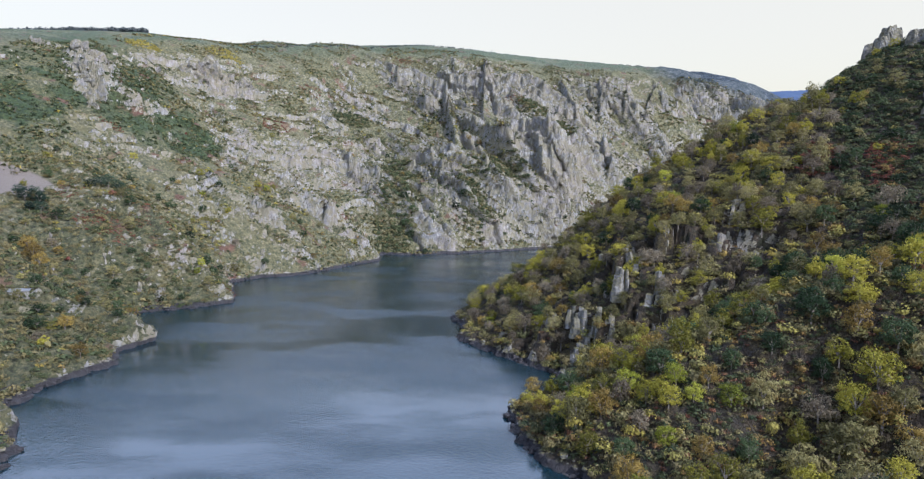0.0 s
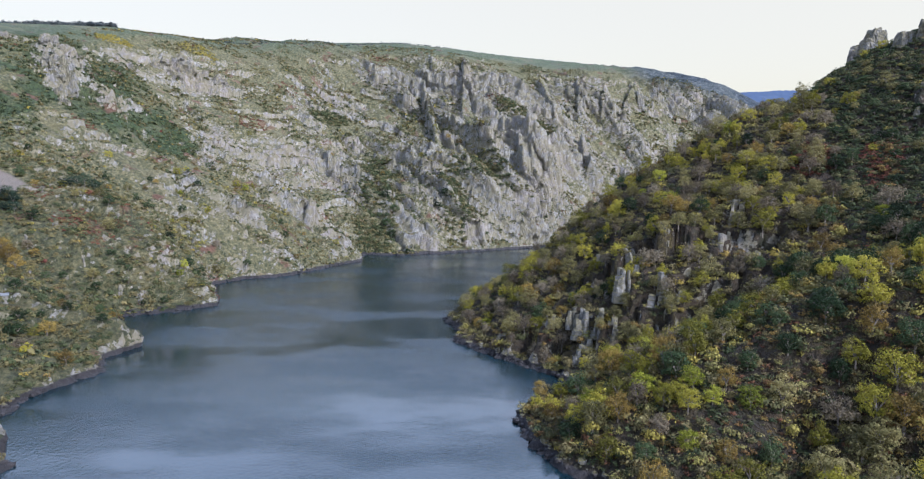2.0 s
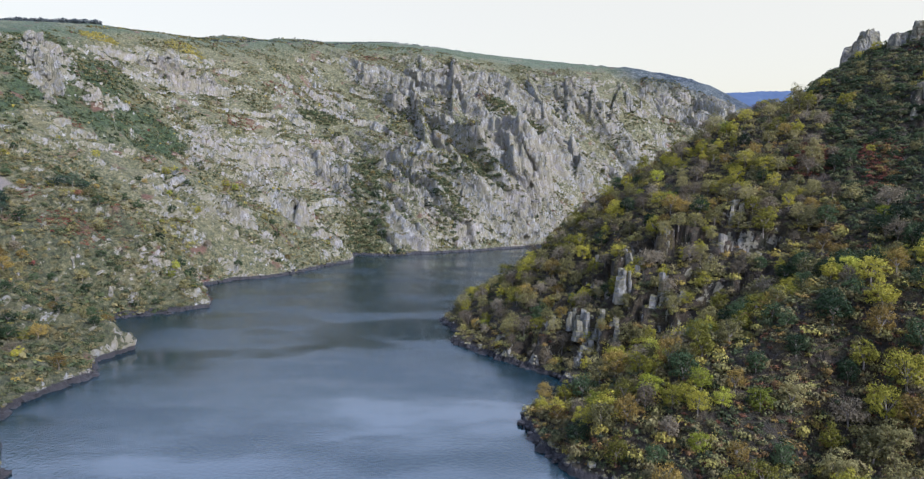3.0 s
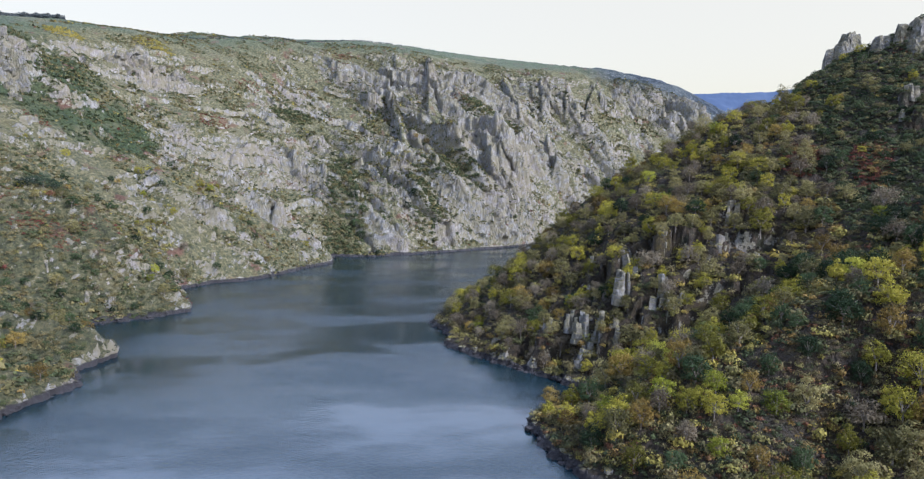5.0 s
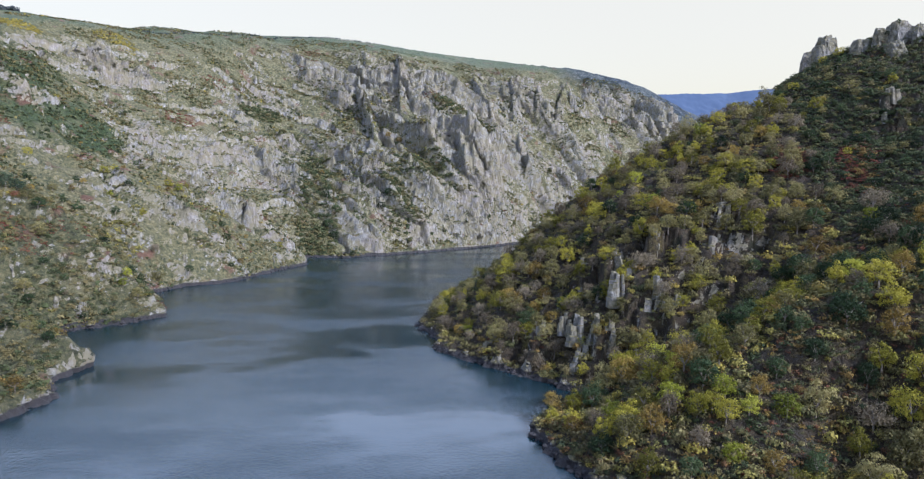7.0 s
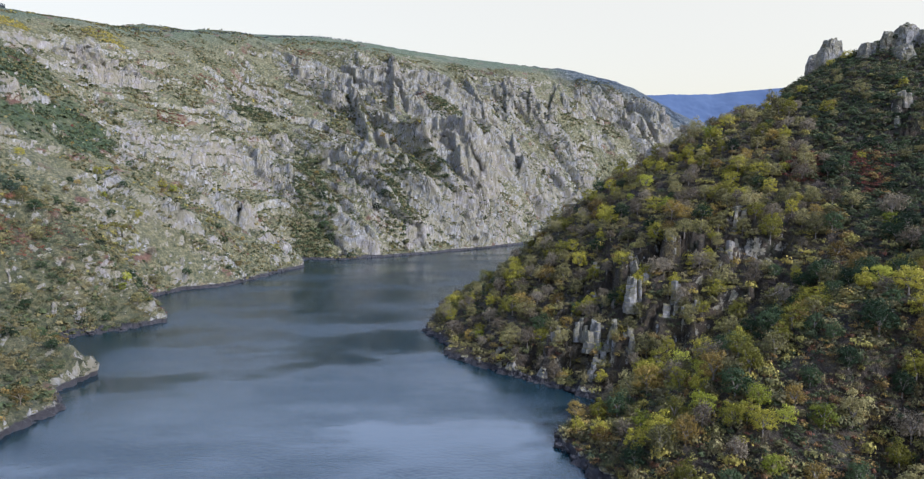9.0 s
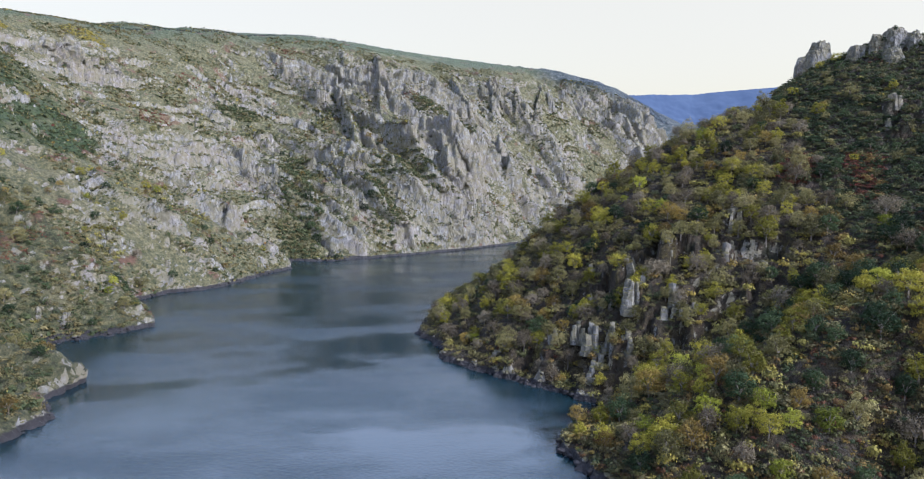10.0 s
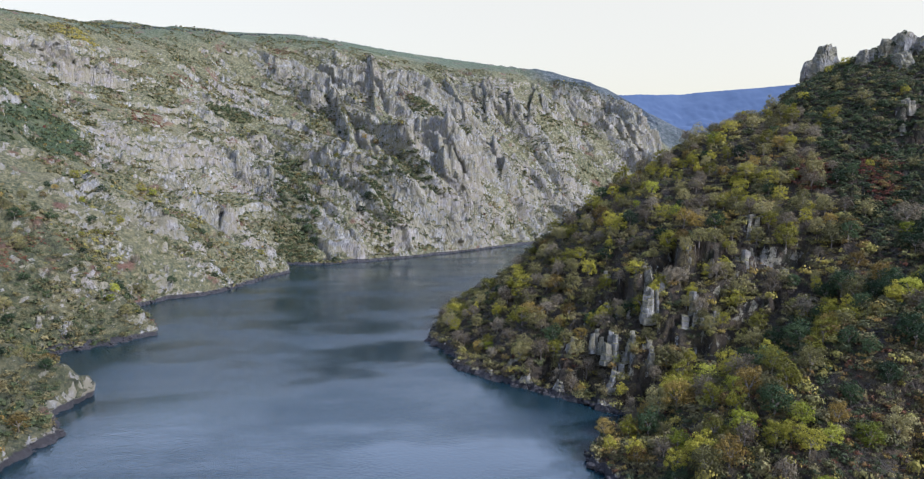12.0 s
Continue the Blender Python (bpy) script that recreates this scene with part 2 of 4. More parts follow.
def wet_band(s, colour):
    z = s.node("ShaderNodeSeparateXYZ")
    s.put(z.inputs[0], s.place())
    edge = s.math("ADD", z.outputs[2], s.math("MULTIPLY", s.noise(0.25, 3), -1.6))
    return s.mix(s.between(edge, 1.1, 1.9), s.mix(s.noise(0.6, 5), (0.012, 0.011, 0.013), (0.052, 0.047, 0.050)), colour)


def ground_material():
    s = Shader("hillside", 0.9)
    rock, soil, side = s.attribute("rock"), s.attribute("soil"), s.attribute("side")
    fine = s.noise(0.32, 9, rough=0.76)
    patch, wide = s.noise(0.045, 5), s.noise(0.016, 4)
    scrub = s.ramp(fine, [(0.36, (0.016, 0.024, 0.011)), (0.46, (0.062, 0.066, 0.028)), (0.56, (0.138, 0.124, 0.060)), (0.69, (0.26, 0.222, 0.125))])
    bracken = s.ramp(fine, [(0.36, (0.007, 0.014, 0.005)), (0.48, (0.024, 0.042, 0.012)), (0.60, (0.048, 0.068, 0.022)), (0.72, (0.115, 0.118, 0.060))])
    grass = s.ramp(fine, [(0.37, (0.012, 0.022, 0.009)), (0.47, (0.038, 0.058, 0.023)), (0.57, (0.080, 0.094, 0.046)), (0.69, (0.18, 0.17, 0.12))])
    scrub = s.mix(s.attribute("meadow"), s.mix(s.attribute("grass"), scrub, grass), bracken)
    green = s.ramp(fine, [(0.36, (0.012, 0.015, 0.007)), (0.47, (0.045, 0.050, 0.020)), (0.57, (0.102, 0.096, 0.044)), (0.70, (0.21, 0.18, 0.10))])
    scrub = s.mix(s.attribute("lush"), scrub, green)
    heather = s.mix(fine, (0.045, 0.018, 0.015), (0.18, 0.075, 0.055))
    scrub = s.mix(s.math("MULTIPLY", s.between(patch, 0.58, 0.68), 0.75), scrub, heather)
    straw = s.mix(fine, (0.10, 0.085, 0.045), (0.26, 0.225, 0.13))
    scrub = s.mix(s.math("MULTIPLY", s.between(wide, 0.52, 0.64), 0.3), scrub, straw)
    # brown leaf litter, darkened so gaps between the crowns read as shade
    shaded_litter = s.ramp(fine, [(0.34, (0.009, 0.006, 0.004)), (0.5, (0.024, 0.016, 0.008)), (0.68, (0.064, 0.038, 0.020))])
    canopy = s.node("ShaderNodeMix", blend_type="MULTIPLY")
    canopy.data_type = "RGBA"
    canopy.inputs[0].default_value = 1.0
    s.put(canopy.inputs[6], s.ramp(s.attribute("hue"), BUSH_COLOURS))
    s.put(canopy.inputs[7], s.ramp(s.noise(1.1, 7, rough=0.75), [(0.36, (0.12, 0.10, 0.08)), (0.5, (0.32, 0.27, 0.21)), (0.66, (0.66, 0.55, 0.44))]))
    under = s.mix(s.between(s.noise(0.22, 6), 0.38, 0.54), canopy.outputs[2], shaded_litter)
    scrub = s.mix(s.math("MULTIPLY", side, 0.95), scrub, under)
    spread = s.math("MULTIPLY", s.math("SUBTRACT", s.noise(0.055, 6, rough=0.6), 0.5), 1.5)
    edge = s.math("ADD", s.math("ADD", rock, spread), s.math("MULTIPLY", s.math("SUBTRACT", s.noise(0.17, 10, rough=0.80), 0.5), 4.0))
    tilt = s.node("ShaderNodeSeparateXYZ")
    s.put(tilt.inputs[0], s.node("ShaderNodeNewGeometry").outputs["True Normal"])
    edge = s.math("ADD", edge, s.math("MULTIPLY", s.math("SUBTRACT", 0.36, tilt.outputs[2]), 1.6))
    land = s.mix(s.between(edge, 0.42, 0.52), scrub, granite_colour(s))
    earth = s.mix(s.noise(0.5, 6, stretch=(1.0, 4.0, 1.0)), (0.125, 0.104, 0.085), (0.215, 0.182, 0.152))
    land = s.mix(soil, land, earth)
    woods = s.ramp(s.noise(0.085, 9, rough=0.78), [(0.42, (0.008, 0.014, 0.017)), (0.49, (0.024, 0.035, 0.036)), (0.55, (0.050, 0.060, 0.058)), (0.64, (0.17, 0.17, 0.165))])
    land = s.mix(s.attribute("woods"), land, woods)
    s.bump(s.math("ADD", s.noise(1.1, 9, rough=0.8), s.math("MULTIPLY", joints(s), s.math("MULTIPLY", rock, 0.5))), 1.0, 1.6)
    return s.done(wet_band(s, land))


def rock_material():
    s = Shader("granite", 0.9)
    up = s.node("ShaderNodeSeparateXYZ")
    s.put(up.inputs[0], s.node("ShaderNodeNewGeometry").outputs["Normal"])
    moss = s.math("ADD", up.outputs[2], s.math("MULTIPLY", s.noise(0.4, 5), 0.9))
    s.bump(s.noise(0.9, 8, rough=0.75), 1.0, 0.9)
    top = s.mix(s.noise(0.8, 5), (0.05, 0.05, 0.022), (0.17, 0.145, 0.07))
    stone = s.mix(s.math("MULTIPLY", s.between(s.noise(0.35, 6), 0.42, 0.62), 0.62), granite_colour(s), (0.085, 0.084, 0.082))
    return s.done(wet_band(s, s.mix(s.between(moss, 0.75, 1.1), stone, top)))


def leaf_material(name, dark, mid, light, by_hue=False):
    """Foliage: varies from plant to plant and from leaf clump to leaf clump."""
    s = Shader(name, 0.75)
    s.b.inputs["Specular IOR Level"].default_value = 0.2
    clump = s.node("ShaderNodeNewGeometry").outputs["Random Per Island"]
    each = s.attribute("hue") if by_hue else s.node("ShaderNodeObjectInfo").outputs["Random"]
    k = s.math("ADD", s.math("MULTIPLY", clump, 0.30), s.math("MULTIPLY", each, 0.70))
    colour = s.ramp(k, [(0.15, dark), (0.5, mid), (0.85, light)])
    s.done(colour)
    thin = s.node("ShaderNodeBsdfTranslucent")
    s.put(thin.inputs[0], colour)
    both = s.node("ShaderNodeMixShader")
    both.inputs[0].default_value = 0.28
    s.t.links.new(s.b.outputs[0], both.inputs[1])
    s.t.links.new(thin.outputs[0], both.inputs[2])
    s.t.links.new(both.outputs[0], s.t.nodes["Material Output"].inputs[0])
    return s.m


def plain_material(name, low, high, scale, roughness=0.85, bump=0.3):
    s = Shader(name, roughness)
    n = s.noise(scale, 6)
    s.bump(n, bump, 0.05)
    return s.done(s.mix(n, low, high))


def water_material():
    s = Shader("lake_water", 0.08)
    s.b.inputs["IOR"].default_value = 1.64
    gusts = s.noise(0.010, 5, stretch=(1.0, 2.2, 1.0), rough=0.6)
    calm = s.between(gusts, 0.36, 0.64)
    s.put(s.b.inputs["Roughness"], s.math("ADD", 0.08, s.math("MULTIPLY", calm, 0.19)))
    ripple = s.math("SUBTRACT", s.noise(0.9, 3, stretch=(1.0, 0.75, 1.0)), 0.5)
    s.bump(s.math("MULTIPLY", ripple, s.math("ADD", 0.3, s.math("MULTIPLY", calm, 2.2))), 0.26, 0.5)
    return s.done(s.mix(s.noise(0.02, 3), (0.003, 0.014, 0.020), (0.006, 0.020, 0.028)))


HILL, GRANITE, WATER = ground_material(), rock_material(), water_material()
BARK = plain_material("bark", (0.06, 0.05, 0.04), (0.22, 0.19, 0.16), 3.0)
GREY_TWIGS = leaf_material("lichened_twigs", (0.080, 0.064, 0.042), (0.145, 0.118, 0.078), (0.22, 0.184, 0.125))
YELLOW = leaf_material("yellow_oak_leaves", (0.086, 0.082, 0.014), (0.212, 0.197, 0.024), (0.35, 0.31, 0.042))
LIME = leaf_material("lime_leaves", (0.09, 0.105, 0.012), (0.225, 0.24, 0.024), (0.36, 0.36, 0.05))
OCHRE = leaf_material("ochre_oak_leaves", (0.080, 0.055, 0.015), (0.182, 0.126, 0.031), (0.29, 0.208, 0.052))
OLIVE = leaf_material("olive_oak_leaves", (0.070, 0.066, 0.026), (0.165, 0.148, 0.056), (0.275, 0.240, 0.10))
EVERGREEN = leaf_material("evergreen_leaves", (0.008, 0.016, 0.007), (0.027, 0.048, 0.019), (0.07, 0.10, 0.042))
# needles of the far wood, lightened and blued to imitate distance haze
HAZED_PINE = leaf_material("hazed_pine_needles", (0.030, 0.040, 0.044), (0.050, 0.062, 0.066), (0.085, 0.098, 0.10))
PINE = leaf_material("pine_needles", (0.010, 0.020, 0.014), (0.028, 0.050, 0.032), (0.06, 0.085, 0.05))


def scrub_material():
    """One material for the scrub: the attribute hue picks the kind of bush."""
    s = Shader("scrub_leaves", 0.8)
    s.b.inputs["Specular IOR Level"].default_value = 0.15
    k = s.attribute("hue")
    clump = s.node("ShaderNodeNewGeometry").outputs["Random Per Island"]
    mid = s.ramp(k, BUSH_COLOURS)
    n = s.node("ShaderNodeMix", blend_type="MULTIPLY")
    n.data_type = "RGBA"
    n.inputs[0].default_value = 1.0
    s.put(n.inputs[6], mid)
    s.put(n.inputs[7], s.ramp(clump, [(0.0, (0.72, 0.72, 0.72)), (1.0, (1.28, 1.28, 1.25))]))
    return s.done(n.outputs[2])


SCRUB_LEAF = scrub_material()


# ---- mesh helpers ----
def sheet(name, verts, faces, material, smooth=False):
    """A mesh of quads or triangles from arrays."""
    me = bpy.data.meshes.new(name)
    n, k = faces.shape
    me.vertices.add(len(verts))
    me.vertices.foreach_set("co", np.ascontiguousarray(verts, np.float32).ravel())
    me.loops.add(n * k)
    me.loops.foreach_set("vertex_index", np.ascontiguousarray(faces, np.int32).ravel())
    me.polygons.add(n)
    me.polygons.foreach_set("loop_start", np.arange(0, n * k, k, dtype=np.int32))
    me.polygons.foreach_set("use_smooth", np.full(n, smooth))
    me.materials.append(material)
    me.update(calc_edges=True)
    me.validate()
    return me


def floats(me, name, domain, values):
    me.attributes.new(name, "FLOAT", domain).data.foreach_set("value", np.ascontiguousarray(values, np.float32))


def part(name, me, parent, label=""):
    ob = new(name, me)
    ob.parent = parent
    return tagged(ob, label=label)


# ---- ground: one sheet, fine where the banks are in view ----
def lines(lo, hi, step, reach):
    mid = list(np.arange(lo, hi + 1e-6, step))
    up, s = [hi], step
    while up[-1] < reach:
        s *= 1.22
        up.append(up[-1] + s)
    down, s = [lo], step
    while down[-1] > -reach:
        s *= 1.22
        down.append(down[-1] - s)
    return np.array(down[:0:-1] + mid + up[1:])


GX, GY = lines(-470, 600, 1.4, 4600), lines(160, 1260, 1.4, 4600)
px, py = np.meshgrid(GX, GY, indexing="ij")
shape = px.shape
px, py = px.ravel(), py.ravel()
base, side, dshore = smooth_land(px, py)
grid = base.reshape(shape)
slope_x, slope_y = np.gradient(grid, GX, GY)
steep = np.hypot(slope_x, slope_y).ravel()
nrm = np.stack([-slope_x.ravel(), -slope_y.ravel(), np.ones(len(px))], 1)
nrm /= np.linalg.norm(nrm, axis=1)[:, None]
p3 = np.stack([px, py, base], 1)


def blob(cx, cy, rx, ry):
    """1 in the middle of an oval on the plan, 0 outside it."""
    return np.clip(1.4 - np.hypot((px - cx) / rx, (py - cy) / ry) * 1.4, 0, 1)


wall = (dshore > 0) & (side < 0.5)
core = wall & (px > -470) & (px < 600) & (py > 160) & (py < 1260) & (px > -0.80 * py - 40)
meadow = np.clip(blob(-405, 600, 85, 130) * 1.5 + blob(-345, 757, 58, 66) * 1.2 + blob(-285, 720, 28, 60) * 1.2 + blob(-440, 800, 90, 60) + blob(-318, 712, 58, 80) * 1.15 + blob(-368, 790, 44, 56) * 1.2, 0, 1)
meadow *= np.clip(0.62 + 1.1 * layered(p3 / 22.0, 3, 36), 0, 1)
plateau = np.clip((base - 228 - 0.16 * (px + 200).clip(-100, 250)) / 30, 0, 1) * np.clip((0.52 - steep) / 0.18, 0, 1) * (side < 0.5)
rock = np.zeros(len(px))
lay = layered(p3[core] / np.array([46.0, 46.0, 70.0]), 5, 11)
rock[core] = np.clip(0.64 + 0.27 * lay - 0.42 * np.clip((820 - py[core]) / 250, 0, 1), 0, 1)
brow = np.clip((base - 236) / 30, 0, 1) * (side < 0.5)
rock *= (1 - 0.75 * plateau) * (1 - 0.50 * meadow) * (1 - 0.55 * brow)
crag = np.clip(blob(-390, 712, 26, 42) + blob(-335, 922, 44, 34) + blob(-370, 690, 20, 30) + blob(-290, 930, 34, 24), 0, 1)
rock = np.clip(rock + 0.55 * crag * (side < 0.5), 0, 1)
lush = np.clip(blob(-235, 400, 75, 130) * 1.2 + blob(-190, 320, 55, 120) * 1.5 + blob(-180, 455, 40, 60), 0, 1) * (side < 0.5)
rock *= 1 - 0.6 * lush
rock -= 0.13 * np.clip((-40 - px) / 120, 0, 1) * (side < 0.5)
rock -= 0.19 * np.clip((px - 150) / 170, 0, 1) * (side < 0.5)
gully = np.clip(blob(-84, 842, 22, 60) + blob(-78, 775, 26, 60) + blob(10, 838, 20, 50) + blob(16, 800, 20, 34) + blob(56, 868, 44, 40) + blob(104, 1037, 34, 60) + blob(137, 1018, 34, 44) + blob(-160, 972, 30, 26), 0, 1) * (side < 0.5)
rock *= 1 - 0.5 * gully
lakeward = (nrm * (np.array([-40.0, 20.0, 90.0]) - p3)).sum(1) > -12
right = (dshore > 0) & (side > 0.5) & (px < 480) & (py > 100) & (py < 620)
rock[right] = -0.9
rock = np.where((dshore > -3) & (dshore < 3), 0.5, rock)

def shady(x, y):
    """1 on the evergreen part of the right-hand hill, 0 on the oak woods."""
    return np.clip((x - 155 - 0.45 * np.clip(y - 290, 0, 200)) / 20, 0, 1) * (y > 246)


# crags: buttresses, jointed blocks and small breakage, pushed out along the slope's normal
push = np.zeros(len(px))
q = p3[core]
warp = np.stack([soft_noise(q / 28.0, 41), soft_noise(q / 28.0, 42), soft_noise(q / 28.0, 43)], 1)
sw = along(q[:, 0], q[:, 1]) + 7 * warp[:, 0] + 0.26 * q[:, 2]
rib = np.stack([sw / 58.0, q[:, 2] / 190.0, q[:, 2] * 0], 1)
big = 1 - 2.4 * np.abs(soft_noise(rib, 44))
rib2 = np.stack([sw / 24.0, q[:, 2] / 80.0, q[:, 2] * 0 + 5], 1)
mid = 1 - 2.4 * np.abs(soft_noise(rib2, 45))


def buttresses(width, high, wobble, seed):
    """Slabs that break off in a steep face on one side and run out gently on the other."""
    phase = sw / width + wobble * soft_noise(q / np.array([width * 1.6, width * 1.6, high]), seed)
    slab, tier = np.floor(phase), np.floor(q[:, 2] / high + 0.8 * soft_noise(q / (2.0 * width), seed + 1) + 0.37 * np.floor(phase))
    across = phase - slab
    return hashed(slab, tier, slab * 0, seed + 2) * (1 - across) * np.clip(across * 14, 0, 1)


def crags(wide, high, seed, run, z):
    """Broken steps of a cliff: each block of the face ends in a steep front. How far the block's middle lies above the place, and a random number for the block."""
    u, v = run / wide, z / high
    iu, iv = np.floor(u), np.floor(v)
    near, rise_by, who = np.full(len(u), 99.0), np.zeros(len(u)), np.zeros(len(u))
    for da in (-1, 0, 1):
        for db in (-1, 0, 1):
            ci, cj = iu + da, iv + db
            cu, cv = ci + hashed(ci, cj, ci * 0, seed), cj + hashed(ci, cj, ci * 0, seed + 1)
            d = np.abs(cu - u) ** 1.5 + np.abs(cv - v) ** 1.5
            take = d < near
            rise_by, who = np.where(take, (cv - v) * high, rise_by), np.where(take, hashed(ci, cj, ci * 0, seed + 2), who)
            near = np.minimum(near, d)
    return rise_by, who


lean = q + 3.0 * warp + np.stack([q[:, 2] * 0.25, q[:, 2] * 0.1, q[:, 2] * 0], 1)
w2, e2 = blocks(lean / np.array([6.4, 6.4, 13.0]), 61)
rk = np.clip(rock[core] + 0.4 * crag[core] + 0.27 * np.clip(big, -1, 1) + 0.16 * np.clip(mid, -1, 1), 0, 1) * (1 - 0.72 * plateau[core]) * (1 - 0.72 * meadow[core]) * (1 - 0.45 * brow[core] * (1 - crag[core])) * (1 - 0.3 * gully[core])
rock[core] = np.where(dshore[core] < 4, rock[core], rk)
fade = np.clip(dshore[core] / 8, 0.25, 1)
slabs = 22.0 * buttresses(44.0, 80.0, 0.7, 301) + 11.0 * buttresses(15.0, 30.0, 0.6, 311)
push[core] = fade * ((12.0 * big + 5.0 * mid) * (0.35 + 0.65 * rk) + rk * (slabs - 10.0 + 2.6 * (w2 - 0.5) - 1.2 * np.clip(1 - e2 * 5, 0, 1)))
wobbly = q[:, 2] + 0.62 * sw + 8 * warp[:, 1] + 5.0 * soft_noise(q / 12.0, 49) + 1.5 * soft_noise(q / 5.0, 46)
run = sw + 0.25 * q[:, 2] + 4.0 * soft_noise(q / 12.0, 50) + 1.6 * soft_noise(q / 5.0, 47)
easy = np.clip((q[:, 1] - 380) / 300, 0.65, 1)
lift = np.zeros(len(px))
for wide, high, share, jag, seed in ((22.0, 34.0, 0.36, 9.0, 401), (11.0, 16.0, 0.34, 5.5, 411), (5.0, 7.0, 0.26, 1.8, 421)):
    rise_by, who = crags(wide, high, seed, run, wobbly)
    lift[core] += np.clip(rk * 1.2 + 0.12, 0, 1) * (1 - plateau[core]) * easy * fade * (share * np.clip(rise_by, -0.55 * high, 0.55 * high) + jag * (who - 0.5))
# fins of rock that run down the fall line, sheer on their left-hand side
FINS = [(-14, 914, -33, 1060, 19, 13), (27, 1000, 32, 1165, 20, 15), (222, 1105, 230, 1182, 16, 15), (178, 1080, 164, 1190, 14, 13), (294, 1128, 345, 1225, 15, 18),
        (212, 985, 214, 1060, 17, 16), (120, 870, 110, 930, 12, 12), (258, 1120, 280, 1190, 13, 14), (58, 815, 20, 870, 10, 14)]
for x0, y0, x1, y1, high, wide in FINS:
    n = math.hypot(x1 - x0, y1 - y0)
    t = ((q[:, 0] - x0) * (x1 - x0) + (q[:, 1] - y0) * (y1 - y0)) / (n * n)
    off = ((q[:, 0] - x0) * (y1 - y0) - (q[:, 1] - y0) * (x1 - x0)) / n + 2.0 * warp[:, 2]
    notch = 0.75 + 0.5 * hashed(np.floor(t * n / 9 + 0.5 * soft_noise(q / 5.0, 48)), t * 0, t * 0, 431)
    lift[core] += high * notch * np.clip(off / 2.0 + 1, 0, 1) * np.clip(1 - off / wide, 0, 1) * np.clip(t * 6 + 0.3, 0, 1) * np.clip((1 - t) * 8 + 0.5, 0, 1)
    lift[core] -= 0.2 * high * np.exp(-((off + 5) / 3.5) ** 2) * np.clip(t * 6, 0, 1) * np.clip((1 - t) * 4, 0, 1)
CREASES = [(203, 994, 6, 10), (150, 930, 4, 7), (96, 850, 4, 7), (-62, 765, 7, 9), (12, 800, 5, 8), (-110, 690, 5, 8), (-168, 600, 5, 7), (290, 1085, 5, 8)]
for cx, cy, width, depth in CREASES:
    mid_line = along(np.array([cx + 0.0]), np.array([cy + 0.0]))[0] + 0.26 * left_bank.height(np.array([cx + 0.0]), np.array([cy + 0.0]))[0]
    push[core] -= fade * depth * np.exp(-((sw - mid_line) / width) ** 2) * np.clip((q[:, 2] - 4) / 20, 0, 1) * np.clip((165 - q[:, 2]) / 60, 0, 1)
push[core] += 0.55 * layered(q / 5.0, 3, 71)
distant = wall & (px > 330) & (py > 1215) & (py < 2100)
push[distant] += 14.0 * layered(p3[distant] / 90.0, 4, 78) * np.clip((py[distant] - 1215) / 150, 0, 1)
beyond = wall & (px >= 600) & (py < 1750)
rock[beyond] = 0.5
rest = (~core) & (dshore > 0)
push[rest] += 0.8 * layered(p3[rest] / 9.0, 3, 72) * np.clip(dshore[rest] / 8, 0, 1)
push[right] += 3.4 * layered(p3[right] / 32.0, 3, 73) * np.clip(dshore[right] / 15, 0, 1)
mounds = right & lakeward
knoll = np.clip(blob(92, 308, 74, 38) + blob(50, 312, 44, 40) + blob(128, 312, 26, 26) + blob(228, 330, 20, 16), 0, 1)
qr = p3[right]
run, wobbly = 0.62 * qr[:, 0] - 0.78 * qr[:, 1] + 3 * soft_noise(qr / 9.0, 441), qr[:, 2] + 3 * soft_noise(qr / 12.0, 442)
for wide, high, share, jag, seed in ((9.0, 19.0, 0.42, 5.0, 451), (4.2, 9.0, 0.34, 2.4, 461)):
    rise_by, who = crags(wide, high, seed, run, wobbly)
    lift[right] += np.clip(2.2 * knoll[right], 0, 1) * (share * rise_by + jag * (who - 0.5)) * np.clip(dshore[right] / 6, 0, 1)
rock[right] += 0.80 * np.clip(2.0 * knoll[right], 0, 1)
dome_id, dome_edge = blocks((p3[mounds] + 1.5 * np.stack([soft_noise(p3[mounds] / 6.0, 75), soft_noise(p3[mounds] / 6.0, 76), 0 * px[mounds]], 1)) / 4.6, 77)
push[mounds] += (1 - 0.7 * np.clip(2 * knoll[mounds], 0, 1)) * 2.0 * np.sqrt(np.clip(dome_edge, 0, 1)) * np.clip((dshore[mounds] - 1) / 5, 0, 1) * (0.6 + 0.8 * dome_id)
thick_hue = np.zeros(len(px))
thick_hue[mounds] = np.clip(0.12 + 0.64 * dome_id + 0.16 * soft_noise(p3[mounds] / 16.0, 91), 0, 0.9)
upper = shady(px[mounds], py[mounds])
thick_hue[mounds] *= 1 - 0.62 * upper
near_bank = core & (py < 600) & (base < 100)
tuft, tuft_edge = blocks((p3[near_bank] + 1.4 * np.stack([soft_noise(p3[near_bank] / 5.0, 81), soft_noise(p3[near_bank] / 5.0, 82), 0 * px[near_bank]], 1)) / 4.2, 83)
push[near_bank] += 1.9 * np.sqrt(np.clip(tuft_edge, 0, 1)) * (0.3 + 1.2 * tuft) * np.clip((dshore[near_bank] - 1) / 4, 0, 1)
